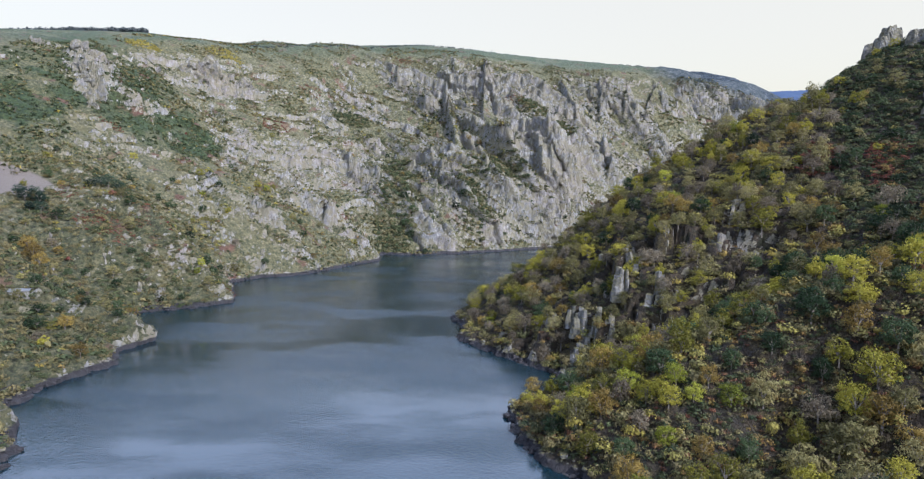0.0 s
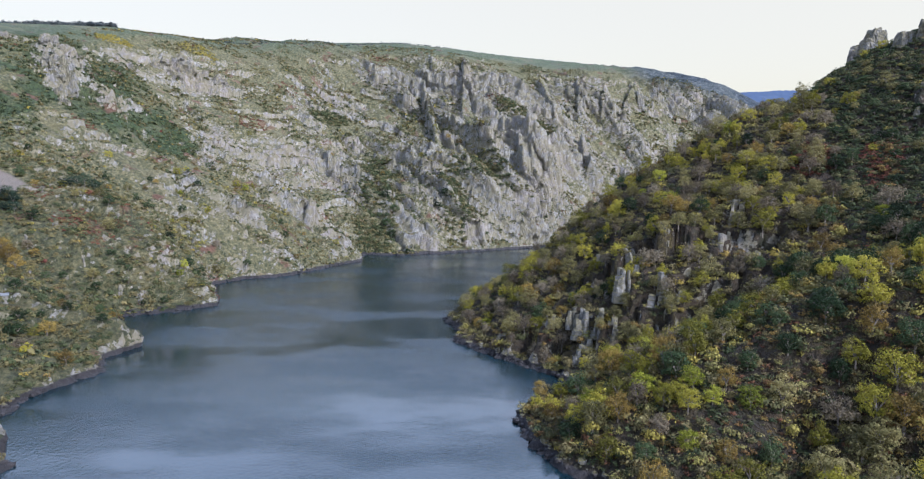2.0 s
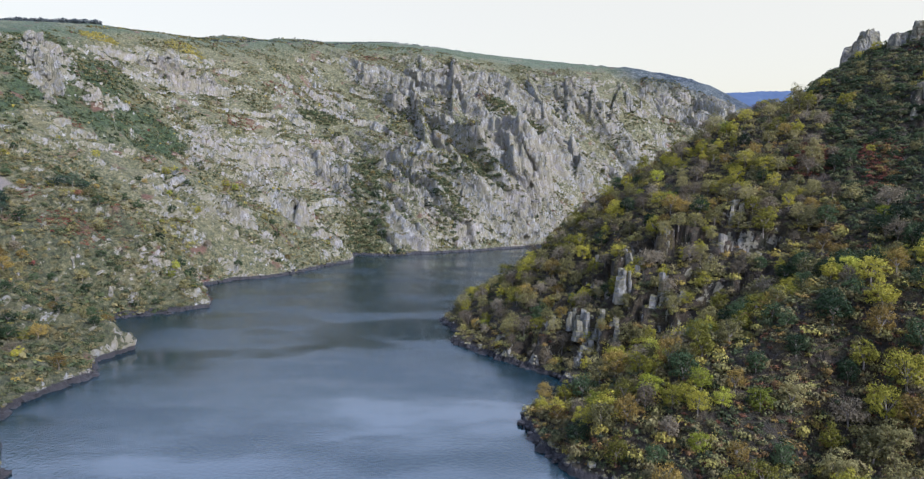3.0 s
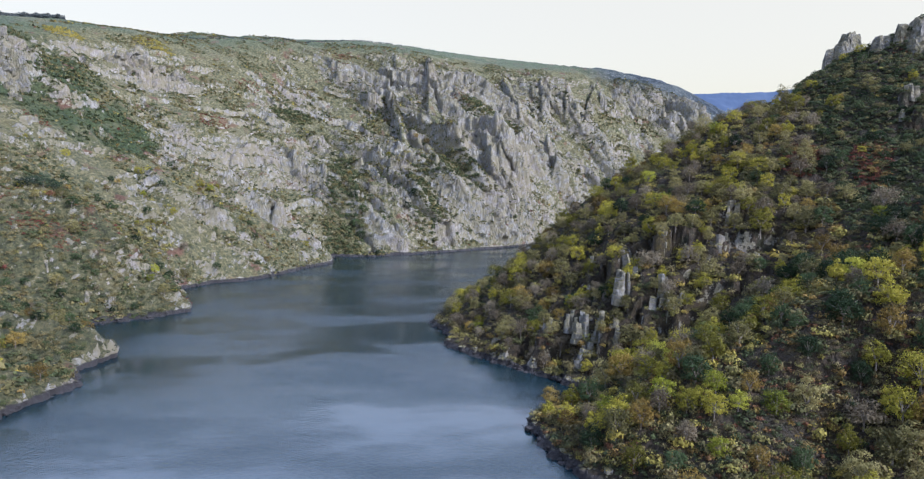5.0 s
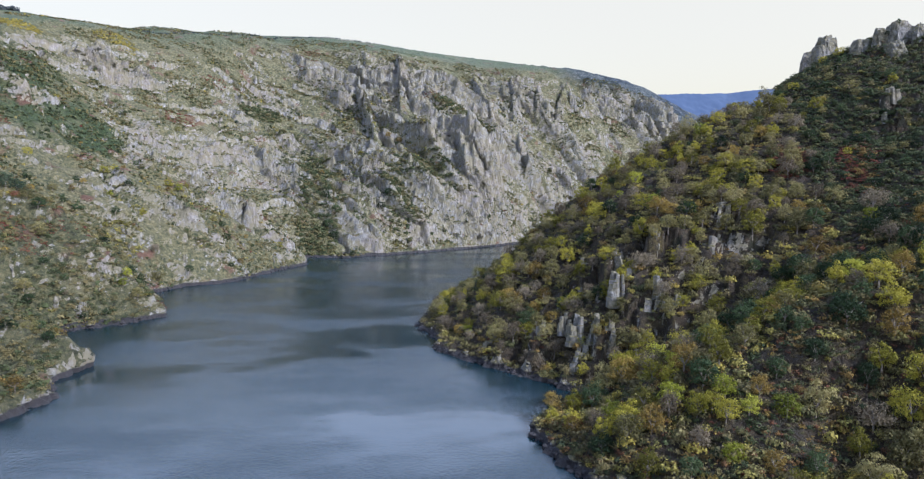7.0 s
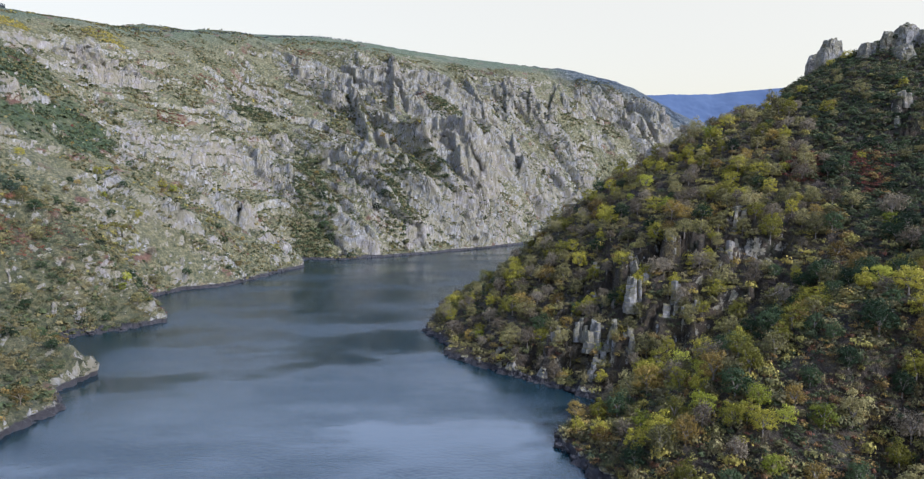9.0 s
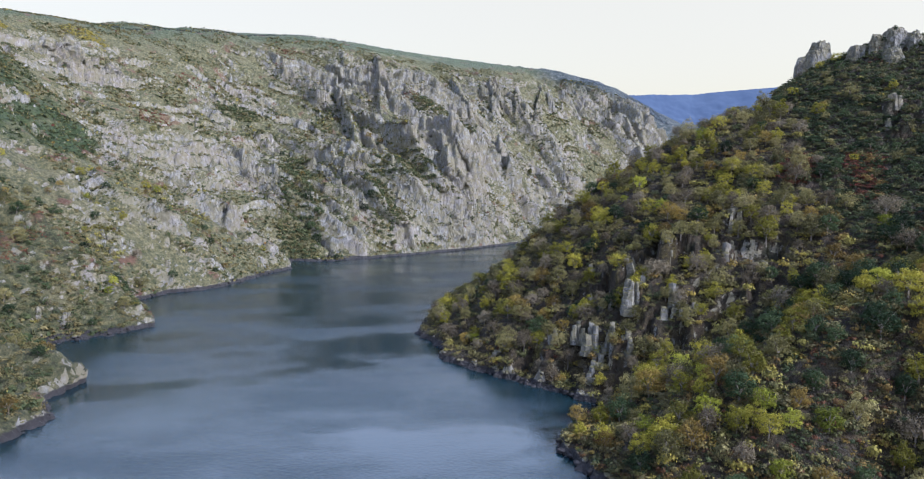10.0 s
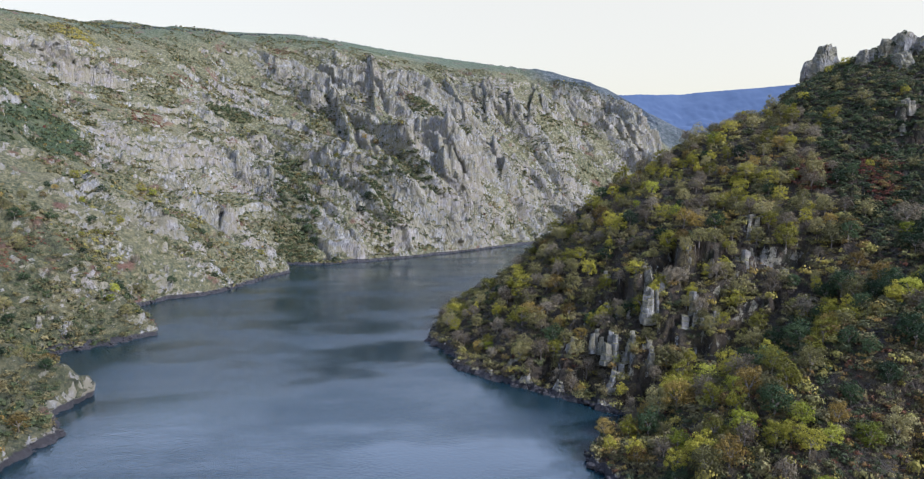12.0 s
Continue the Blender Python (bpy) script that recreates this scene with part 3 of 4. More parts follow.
soil = np.clip(6 * blob(-322, 470, 38, 30) * np.clip((-285 - px) / 3, 0, 1), 0, 1)
push *= 1 - soil
bank = np.abs(dshore) < 8
push[bank] += 2.0 * layered(p3[bank] / 4.5, 3, 74) * (1 - np.abs(dshore[bank]) / 8)
land = p3 + nrm * push[:, None]
land[:, 2] += lift * (1 - soil)
fine = (core | right) & (px > -469) & (px < 599) & (py > 161) & (py < 1259)
land[fine, 0] += 0.15 * (2 * hashed(np.flatnonzero(fine), np.flatnonzero(fine) * 0, np.flatnonzero(fine) * 0, 471) - 1)
land[fine, 1] += 0.15 * (2 * hashed(np.flatnonzero(fine), np.flatnonzero(fine) * 0, np.flatnonzero(fine) * 0, 472) - 1)
land[:, 2] = np.where(dshore > 1.0, np.maximum(land[:, 2], 0.25), land[:, 2])

nx, ny = shape
ii, jj = np.meshgrid(np.arange(nx - 1), np.arange(ny - 1), indexing="ij")
a = (ii * ny + jj).ravel()
cells = np.stack([a, a + ny, a + ny + 1, a + 1], 1)
# wide cells where the slopes are turned away from the lake or lie on the plateau
plain = ((side > 0.5) & ((py > 500) | (px > 0.8 * py + 40) | (py < 130))) | ((side < 0.5) & (px < -0.80 * py - 40)) | (plateau > 0.98)
STEP = 4
bi, bj = np.meshgrid(np.arange(0, nx - STEP, STEP), np.arange(0, ny - STEP, STEP), indexing="ij")
span = np.array([(u, v) for u in range(STEP + 1) for v in range(STEP + 1)])
members = (bi.ravel()[:, None] + span[:, 0]) * ny + bj.ravel()[:, None] + span[:, 1]
whole = (GX[bi.ravel() + STEP] - GX[bi.ravel()] < 12) & (GY[bj.ravel() + STEP] - GY[bj.ravel()] < 12) & plain[members].all(1)
c0 = members[whole][:, 0]
wide_cells = np.stack([c0, c0 + STEP * ny, c0 + STEP * ny + STEP, c0 + STEP], 1)
covered = np.zeros((nx, ny), bool)
for u in range(STEP):
    for v in range(STEP):
        covered[bi.ravel()[whole] + u, bj.ravel()[whole] + v] = True
cells = np.concatenate([cells[~covered[:-1, :-1].ravel()], wide_cells])
cells = cells[(dshore[cells] > -14).any(1)]
used = np.unique(cells)
renumber = np.zeros(len(px), np.int64)
renumber[used] = np.arange(len(used))
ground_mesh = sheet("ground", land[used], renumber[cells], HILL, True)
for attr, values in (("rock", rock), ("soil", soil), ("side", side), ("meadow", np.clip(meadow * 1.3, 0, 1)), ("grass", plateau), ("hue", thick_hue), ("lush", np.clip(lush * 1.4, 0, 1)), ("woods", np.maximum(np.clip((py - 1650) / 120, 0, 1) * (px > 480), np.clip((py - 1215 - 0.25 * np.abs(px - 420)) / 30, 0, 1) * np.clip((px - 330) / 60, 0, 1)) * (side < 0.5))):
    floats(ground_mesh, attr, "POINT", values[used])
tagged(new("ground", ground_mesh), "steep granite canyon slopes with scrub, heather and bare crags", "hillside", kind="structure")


def ground_at(x, y):
    """The place of the ground's mesh point nearest to a plan position."""
    i, j = int(np.argmin(np.abs(GX - x))), int(np.argmin(np.abs(GY - y)))
    if -470 < x < 600 and 160 < y < 1260:
        return Vector(land[i * ny + j])
    i, j = min(int(np.searchsorted(GX, x)) - 1, nx - 2), min(int(np.searchsorted(GY, y)) - 1, ny - 2)
    u, v = (x - GX[i]) / (GX[i + 1] - GX[i]), (y - GY[j]) / (GY[j + 1] - GY[j])
    z = land[:, 2].reshape(shape)
    return Vector((x, y, (z[i, j] * (1 - u) + z[i + 1, j] * u) * (1 - v) + (z[i, j + 1] * (1 - u) + z[i + 1, j + 1] * u) * v))


# ---- lake ----
water_mesh = sheet("water", np.array([(-2600.0, -4400, 0), (4600, -4400, 0), (4600, 2400, 0), (-2600, 2400, 0)]), np.array([[0, 1, 2, 3]]), WATER)
tagged(new("water", water_mesh), "dark blue reservoir water with wind ripples", "water", kind="structure")


# ---- foliage ----
def leaf_cloud(rng, lobes, per_lobe, size, reach, squash, leaf):
    """Leaf clumps as small triangles on several overlapping lobes: verts and faces, with the base at the origin."""
    verts = []
    for k in range(lobes):
        turn, out = rng.uniform(0, 2 * math.pi), reach * math.sqrt(rng.uniform(0, 1))
        c = np.array([math.cos(turn) * out, math.sin(turn) * out, size * squash * rng.uniform(0.75, 1.25) * (1.15 - 0.35 * out / max(reach, 1e-6))])
        r = size * rng.uniform(0.65, 1.15)
        d = rng.normal(size=(per_lobe, 3))
        d[:, 2] = np.abs(d[:, 2]) * 1.0 - 0.30
        d /= np.linalg.norm(d, axis=1)[:, None]
        at = c + d * r * rng.uniform(0.55, 1.08, (per_lobe, 1)) * np.array([1, 1, squash])
        face = d + rng.normal(size=(per_lobe, 3)) * 0.24
        face /= np.linalg.norm(face, axis=1)[:, None]
        u = np.cross(face, rng.normal(size=(per_lobe, 3)))
        u /= np.linalg.norm(u, axis=1)[:, None]
        v = np.cross(face, u)
        s = leaf * rng.uniform(0.55, 1.4, (per_lobe, 1))
        verts.append(np.stack([at + u * s, at + (0.87 * v - 0.5 * u) * s, at - (0.87 * v + 0.5 * u) * s], 1).reshape(-1, 3))
    verts = np.concatenate(verts)
    return verts, np.arange(len(verts)).reshape(-1, 3)


def stick(a, b, ra, rb, sides=6):
    """A tapered limb from a to b."""
    a, b = np.array(a, float), np.array(b, float)
    d = (b - a) / np.linalg.norm(b - a)
    u = np.cross(d, (0.3, 0.9, 0.2))
    u /= np.linalg.norm(u)
    v = np.cross(d, u)
    ring = [u * math.cos(2 * math.pi * k / sides) + v * math.sin(2 * math.pi * k / sides) for k in range(sides)]
    verts = np.array([a + r * ra for r in ring] + [b + r * rb for r in ring])
    tris = []
    for k in range(sides):
        j = (k + 1) % sides
        tris += [(k, j, sides + j), (k, sides + j, sides + k)]
    return verts, np.array(tris)


def merged(pieces):
    verts, faces, n = [], [], 0
    for v, f in pieces:
        verts.append(v)
        faces.append(f + n)
        n += len(v)
    return np.concatenate(verts), np.concatenate(faces)


def broadleaf(rng, height, spread, material, name, label, density=1.0, twigs=0):
    """A broad-leaved tree: tapered trunk with limbs, and a crown of leaf clumps."""
    tree = new(name)
    fork = height * rng.uniform(0.28, 0.4)
    verts, tris = [], []

    def ring(at, towards, radius, sides):
        d = np.array(towards, float) - np.array(at, float)
        d /= np.linalg.norm(d)
        u = np.cross(d, (0.3, 0.9, 0.2))
        u /= np.linalg.norm(u)
        w = np.cross(d, u)
        verts.extend(np.array(at) + radius * (u * math.cos(2 * math.pi * a / sides) + w * math.sin(2 * math.pi * a / sides)) for a in range(sides))
        return list(range(len(verts) - sides, len(verts)))

    def tip_of(at):
        verts.append(np.array(at, float))
        return len(verts) - 1

    def skin(a, b):
        for n in range(len(a)):
            m = (n + 1) % len(a)
            tris.extend([(a[n], a[m], b[m]), (a[n], b[m], b[n])])

    def cone(a, apex):
        tris.extend((a[n], a[(n + 1) % len(a)], apex) for n in range(len(a)))

    top = (0.1, 0, fork)
    foot, head = ring((0, 0, -1.0), top, 0.035 * height, 7), ring(top, (0.1, 0, fork + 1), 0.022 * height, 7)
    skin(foot, head)
    crotch = tip_of((0.1, 0, fork + 0.01 * height))
    cone(head, crotch)
    for k in range(6):
        t = 2 * math.pi * (k + rng.uniform(-0.3, 0.3)) / 6
        tip = np.array((math.cos(t) * spread * rng.uniform(0.4, 0.8), math.sin(t) * spread * rng.uniform(0.4, 0.8), height * rng.uniform(0.62, 0.95)))
        knee = np.array((tip[0] * 0.45, tip[1] * 0.45, fork + (tip[2] - fork) * 0.55))
        start = np.array(top) * 0.9 + knee * 0.1
        low, bend = ring(start, knee, 0.016 * height, 5), ring(knee, tip, 0.011 * height, 5)
        cone(low, crotch)
        skin(low, bend)
        end = tip_of(tip)
        cone(bend, end)
        for n in range(twigs):
            off = tip * rng.uniform(0.7, 1.1) + rng.normal(size=3) * spread * 0.35
            root = bend[n % 5]
            thin = ring(verts[root] * 0.85 + off * 0.15, off, 0.006 * height, 3)
            cone(thin, root)
            cone(thin, tip_of(off))
    part("trunk", sheet("trunk", np.array(verts), np.array(tris), BARK, True), tree, "grey-brown trunk with spreading limbs")
    pieces = []
    lobes = 24
    for k in range(lobes):
        up = 1 - 1.75 * (k + 0.5) / lobes
        flat = math.sqrt(1 - up * up)
        turn = 2.4 * k + rng.uniform(-0.4, 0.4)
        out = rng.uniform(0.42, 0.92)
        at = np.array([math.cos(turn) * flat * out * spread, math.sin(turn) * flat * out * spread, height * (0.53 + 0.47 * out * up + rng.uniform(-0.05, 0.05))])
        v, f = leaf_cloud(rng, 1, int(72 * density), spread * rng.uniform(0.30, 0.52), 0.001, 1.0, 0.023 * height + 0.02)
        v[:, 2] -= 0.9 * spread * 0.37
        pieces.append((v + at, f))
    v, f = merged(pieces)
    part("crown", sheet("crown", v, f, material), tree)
    return tagged(tree, label, "tree")


KINDS = {
    "lime": (LIME, "oak_tree", "bright lime-yellow autumn oak on the wooded slope", 1.0, 0),
    "yellow": (YELLOW, "oak_tree", "yellow-green autumn oak among scrub on the slope", 1.0, 0),
    "ochre": (OCHRE, "oak_tree", "ochre-brown autumn oak among scrub on the slope", 0.9, 1),
    "olive": (OLIVE, "cork_oak", "olive-green cork oak among scrub on the slope", 1.0, 0),
    "evergreen": (EVERGREEN, "holm_oak", "dense dark green holm oak on the slope", 1.1, 0),
    "pine": (PINE, "pine_tree", "rounded dark blue-green pine beside the bare field", 1.1, 0),
    "grey": (GREY_TWIGS, "bare_oak", "nearly bare oak with grey lichened twigs", 0.8, 3),
}
rng = np.random.default_rng(5)
STOCK = {k: [broadleaf(rng, 7.0, 3.0 + 0.3 * n, m, nm, lb, de, tw) for n in range(3)] for k, (m, nm, lb, de, tw) in KINDS.items()}
first_use = {k: [True] * 3 for k in KINDS}


def plant(kind, x, y, height, wide=1.0, group="trees of the wooded slope"):
    """Sets a tree on the ground at a plan position."""
    n = int(rng.integers(3))
    g = ground_at(x, y)
    k = height / 7.0
    m = Matrix.Translation(g - Vector((0, 0, 0.15 + 0.06 * height))) @ Matrix.Rotation(rng.uniform(0, 6.28), 4, "Z") @ Matrix.Diagonal((k * wide, k * wide, k, 1))
    tree = STOCK[kind][n]
    if first_use[kind][n]:
        first_use[kind][n] = False
        tree.matrix_basis = m
        tagged(tree, group=group)
    else:
        saved = tree.scale.copy()
        tree.scale = (1, 1, 1)
        tagged(copy_thing(tree, m), group=group)
        tree.scale = saved
    return g


# oaks of the right-hand slope
placed = []


def room(x, y, gap):
    if any((x - a) ** 2 + (y - b) ** 2 < gap * gap for a, b in placed):
        return False
    placed.append((x, y))
    return True


for kind, x, y, h in [("lime", 82, 196, 8.5), ("lime", 72, 200, 6.5), ("lime", 68, 240, 7.5), ("lime", 111, 352, 8), ("yellow", 136, 242, 9),
                      ("lime", 60, 190, 7), ("yellow", 100, 236, 9), ("yellow", 111, 238, 9), ("yellow", 92, 232, 8), ("yellow", 48, 222, 8),
                      ("lime", 40, 228, 8), ("yellow", 30, 236, 7), ("yellow", 26, 246, 6), ("ochre", 12, 366, 7), ("lime", 16, 362, 6),
                      ("grey", 17, 336, 6), ("grey", 26, 326, 6.5), ("lime", 57, 306, 5), ("yellow", 152, 330, 8), ("yellow", 140, 372, 8)]:
    room(x, y, 1)
    plant(kind, x, y, h)
count = 0
while count < 262:
    y = rng.uniform(150, 270) if count % 2 else rng.uniform(260, 450)
    x = rng.uniform(5, 190)
    h0, sd, d = smooth_land(np.array([x]), np.array([y]))
    if sd[0] < 0.5 or d[0] < 4 or h0[0] > 118 + 30 * rng.uniform(-1, 1) or x > max(0.69 * y, 1.11 * y - 126) + 6:
        continue
    if not room(x, y, 4.4):
        continue
    spur = y < 262 + 0.1 * x
    mixing = [0.09, 0.31, 0.22, 0.18, 0.10, 0, 0.10] if spur else [0.03, 0.27, 0.08, 0.30, 0.10, 0, 0.22]
    if shady(x, y) > 0.5:
        mixing = [0.01, 0.08, 0.06, 0.25, 0.54, 0, 0.06]
    if x > 84 and spur or x > 125 and y < 300:
        mixing = [0.04, 0.16, 0.12, 0.16, 0.36, 0, 0.16]
    plant(str(rng.choice(list(KINDS), p=mixing)), x, y, rng.uniform(5.8, 10.6) * (1.12 if spur else 0.95), rng.uniform(0.85, 1.15))
    count += 1
count = 0
while count < 230:
    y, x = rng.uniform(285, 450), rng.uniform(15, 210)
    h0, sd, d = smooth_land(np.array([x]), np.array([y]))
    if sd[0] < 0.5 or d[0] < 4 or h0[0] > 140 or shady(x, y) > 0.3 or y > 440 - 0.1 * x or not room(x, y, 4.0):
        continue
    plant(str(rng.choice(["olive", "yellow", "grey", "evergreen", "ochre"], p=[0.34, 0.30, 0.24, 0.06, 0.06])), x, y, rng.uniform(5.4, 10.4), rng.uniform(0.9, 1.2))
    count += 1
for kind, x, y, h in [("yellow", 247, 398, 6), ("yellow", 240, 402, 5), ("olive", 226, 362, 7), ("yellow", 206, 362, 8), ("ochre", 212, 366, 6), ("yellow", 149, 352, 9), ("yellow", 137, 304, 8), ("lime", 120, 330, 7)]:
    plant(kind, x, y, h, 1.1)
count = 0
while count < 60:
    y, x = rng.uniform(285, 405), rng.uniform(165, 245)
    h0, sd, d = smooth_land(np.array([x]), np.array([y]))
    if h0[0] > 168 or shady(x, y) < 0.5 or not room(x, y, 4.5):
        continue
    plant(str(rng.choice(["evergreen", "olive", "yellow"], p=[0.62, 0.26, 0.12])), x, y, rng.uniform(3.4, 6.0), rng.uniform(1.0, 1.35))
    count += 1
# single trees of the left-hand wall
for kind, x, y, h in [("ochre", -255, 398, 12), ("ochre", -248, 392, 10), ("ochre", -262, 404, 10), ("lime", -202, 697, 8), ("yellow", -212, 702, 8),
                      ("yellow", -250, 640, 8), ("yellow", -246, 650, 9), ("lime", -236, 612, 6), ("evergreen", -176, 466, 8), ("evergreen", -182, 462, 7),
                      ("lime", -182, 452, 6), ("lime", -180, 448, 6), ("evergreen", -186, 372, 7), ("evergreen", -190, 366, 6), ("evergreen", -212, 520, 8),
                      ("yellow", -160, 640, 8), ("yellow", -30, 905, 9), ("lime", -34, 880, 7), ("evergreen", -60, 762, 12), ("evergreen", -66, 775, 11),
                      ("evergreen", -58, 790, 12), ("evergreen", -70, 802, 12), ("olive", -64, 820, 11), ("evergreen", -8, 800, 11), ("evergreen", 2, 812, 11),
                      ("ochre", 20, 920, 9), ("ochre", 48, 912, 10), ("ochre", 6, 930, 9)]:
    plant(kind, x, y, h, group="trees of the rocky wall")
bankside = np.flatnonzero(core & (dshore > 5) & (px < -155) & (py > 285) & (py < 560) & (base < 85) & (soil < 0.05))
for g in rng.choice(bankside, 120, replace=False):
    plant(str(rng.choice(["evergreen", "olive", "yellow", "ochre", "grey"], p=[0.46, 0.26, 0.10, 0.10, 0.08])), px[g], py[g], rng.uniform(3.6, 8.0), 1.15, group="trees of the near bank")
green = np.flatnonzero(core & (dshore > 6) & (rock < 0.5) & (base < 150) & (meadow < 0.2) & (py > 400))
for g in rng.choice(green, 100, replace=False):
    plant(str(rng.choice(["evergreen", "olive", "evergreen", "yellow", "ochre"])), px[g], py[g], rng.uniform(3.5, 7.0), 1.1, group="trees of the rocky wall")
for x, y, h in [(-268, 502, 9), (-262, 498, 10), (-256, 502, 9), (-272, 495, 8), (-286, 452, 9), (-290, 446, 10), (-281, 448, 9), (-275, 440, 8), (-283, 438, 7), (-296, 450, 8), (-250, 497, 7)]:
    plant("pine", x, y, h, 1.15, group="pines beside the field")


# ---- scrub: thousands of bushes in a few meshes ----
def scrub(name, label, where, hue, size, leaves, leaf, seed):
    """Bushes at mesh points of the ground."""
    r = np.random.default_rng(seed)
    proto = [leaf_cloud(r, 4, leaves // 4, 0.55, 0.45, 0.8, leaf)[0] for _ in range(8)]
    n = len(where)
    kind, turn = r.integers(8, size=n), r.uniform(0, 6.28, n)
    verts = np.concatenate([p[None] for p in proto])[kind]
    c, s = np.cos(turn)[:, None], np.sin(turn)[:, None]
    x, y, z = verts[..., 0] * c - verts[..., 1] * s, verts[..., 0] * s + verts[..., 1] * c, verts[..., 2]
    k = size[:, None]
    at = land[where]
    verts = np.stack([at[:, 0, None] + x * k, at[:, 1, None] + y * k, at[:, 2, None] + z * k * r.uniform(0.75, 1.25, (n, 1)) - 0.1], 2).reshape(-1, 3)
    me = sheet(name, verts, np.arange(len(verts)).reshape(-1, 3), SCRUB_LEAF)
    floats(me, "hue", "FACE", np.repeat(hue, proto[0].shape[0] // 3))
    return tagged(new(name, me), label, "shrubs", kind="stuff")


r = np.random.default_rng(8)
near = np.flatnonzero((side > 0.5) & (dshore > 2.0) & (py > 140) & (py < 500) & (px < np.maximum(0.69 * py, 1.11 * py - 126) + 10) & (base < 190) & lakeward)


def hues(pick):
    zone = soft_noise(p3[pick] / 16.0, 91)
    high = shady(px[pick], py[pick])
    n = len(pick)
    hue = 0.16 + r.uniform(0, 1, n) * 0.62 + 0.16 * zone
    hue = np.where(r.uniform(0, 1, n) < 0.84 * high, r.uniform(0, 0.32, n), hue)
    heathy = np.clip(blob(178, 338, 9, 14) + blob(196, 316, 9, 12) + blob(188, 303, 9, 10), 0, 1)[pick]
    red = ((soft_noise(p3[pick] / 20.0, 92) > 0.45) & (r.uniform(0, 1, n) < 0.22)) | (r.uniform(0, 1, n) < 1.3 * heathy)
    return np.clip(np.where(red, r.uniform(0.9, 1.0, n), hue), 0, 1), high


pick = r.choice(near, 5200, replace=False)
hue, high = hues(pick)
scrub("scrub", "dense mixed scrub of broom and heath", pick, hue, r.uniform(1.0, 2.6, len(pick)) * (1 - 0.1 * high), 52, 0.125, 9)
upper_slope = near[shady(px[near], py[near]) > 0.4]
pick = r.choice(upper_slope, 2600, replace=False)
scrub("heath", "dense dark green heath below the ridge", pick, r.uniform(0.0, 0.36, len(pick)), r.uniform(1.2, 3.2, len(pick)), 44, 0.14, 24)
russet = near[np.clip(blob(174, 337, 13, 15) + blob(197, 316, 11, 13) + blob(188, 303, 10, 10), 0, 1)[near] > 0.25]
pick = r.choice(russet, min(240, len(russet)), replace=False)
scrub("heath", "dark red heather patches on the wooded slope", pick, r.uniform(0.95, 1.0, len(pick)), r.uniform(1.4, 2.8, len(pick)), 44, 0.14, 26)
front = near[(py[near] < 268) & (px[near] > 20)]
pick = r.choice(front, 3000, replace=False)
hue = np.where(r.uniform(0, 1, len(pick)) < 0.28, r.uniform(0.88, 0.96, len(pick)), r.uniform(0.0, 0.50, len(pick)))
scrub("undergrowth", "brown bracken and dark brambles under the oaks", pick, hue, r.uniform(1.0, 2.8, len(pick)), 44, 0.13, 20)
pick = r.choice(near, 2400, replace=False)
hue, high = hues(pick)
scrub("thicket", "thicket of young oaks in autumn leaf", pick, np.clip(hue * 1.05 + 0.08 * (1 - high), 0, 0.9), r.uniform(2.2, 5.2, len(pick)) * (1 - 0.25 * high), 116, 0.088, 14)

bushy = core & (dshore > 2) & (rock < 0.97) & ((px < -150) | (py > 560))
thick = soft_noise(p3 / np.array([26.0, 26.0, 40.0]), 96) + 0.5 * soft_noise(p3 / 9.0, 97)
hollow = core & (push < -4.5) & (base < 215) & (dshore > 4)
far = np.flatnonzero((bushy & (thick > 0.05) | hollow & (thick > 0.1)) & (r.uniform(0, 1, len(px)) > 0.5 * np.clip(meadow + plateau, 0, 1)))
pick = r.choice(far, min(25000, len(far)), replace=False)
zone = soft_noise(p3[pick] / 30.0, 93)
hue = np.clip(0.12 + r.uniform(0, 0.38, len(pick)) + 0.12 * zone + (r.uniform(0, 1, len(pick)) < 0.06) * 0.45, 0, 1)
scrub("scrub", "low dark scrub between the granite crags", pick, hue, r.uniform(0.8, 2.2, len(pick)) ** 1.2 * np.where(hollow[pick], 1.35, 1.0), 8, 0.44, 10)
green = np.flatnonzero(core & (meadow > 0.3))
pick = r.choice(green, 1700, replace=False)
scrub("scrub", "dark green bushes on the bracken slope", pick, r.uniform(0.0, 0.30, len(pick)), r.uniform(1.0, 3.2, len(pick)), 16, 0.34, 19)
gullied = np.flatnonzero(core & (gully > 0.2) & (dshore > 3))
pick = r.choice(gullied, 2400, replace=False)
scrub("thicket", "dark green holm oak thicket in the wall's gullies", pick, np.clip(0.04 + r.uniform(0, 0.34, len(pick)) + 0.10 * soft_noise(p3[pick] / 12.0, 95), 0, 1), r.uniform(1.8, 5.0, len(pick)), 32, 0.2, 16)
strips = np.flatnonzero(core & (dshore > 5) & (base < 240) & (px > -130) & (soft_noise(np.stack([along(px, py) / 34.0 + base * 0.012, base / 95.0, 0 * base], 1), 98) > 0.34))
pick = r.choice(strips, 3400, replace=False)
scrub("thicket", "dark green scrub filling clefts of the wall", pick, np.clip(0.04 + r.uniform(0, 0.40, len(pick)), 0, 1), r.uniform(1.3, 3.8, len(pick)), 20, 0.25, 25)
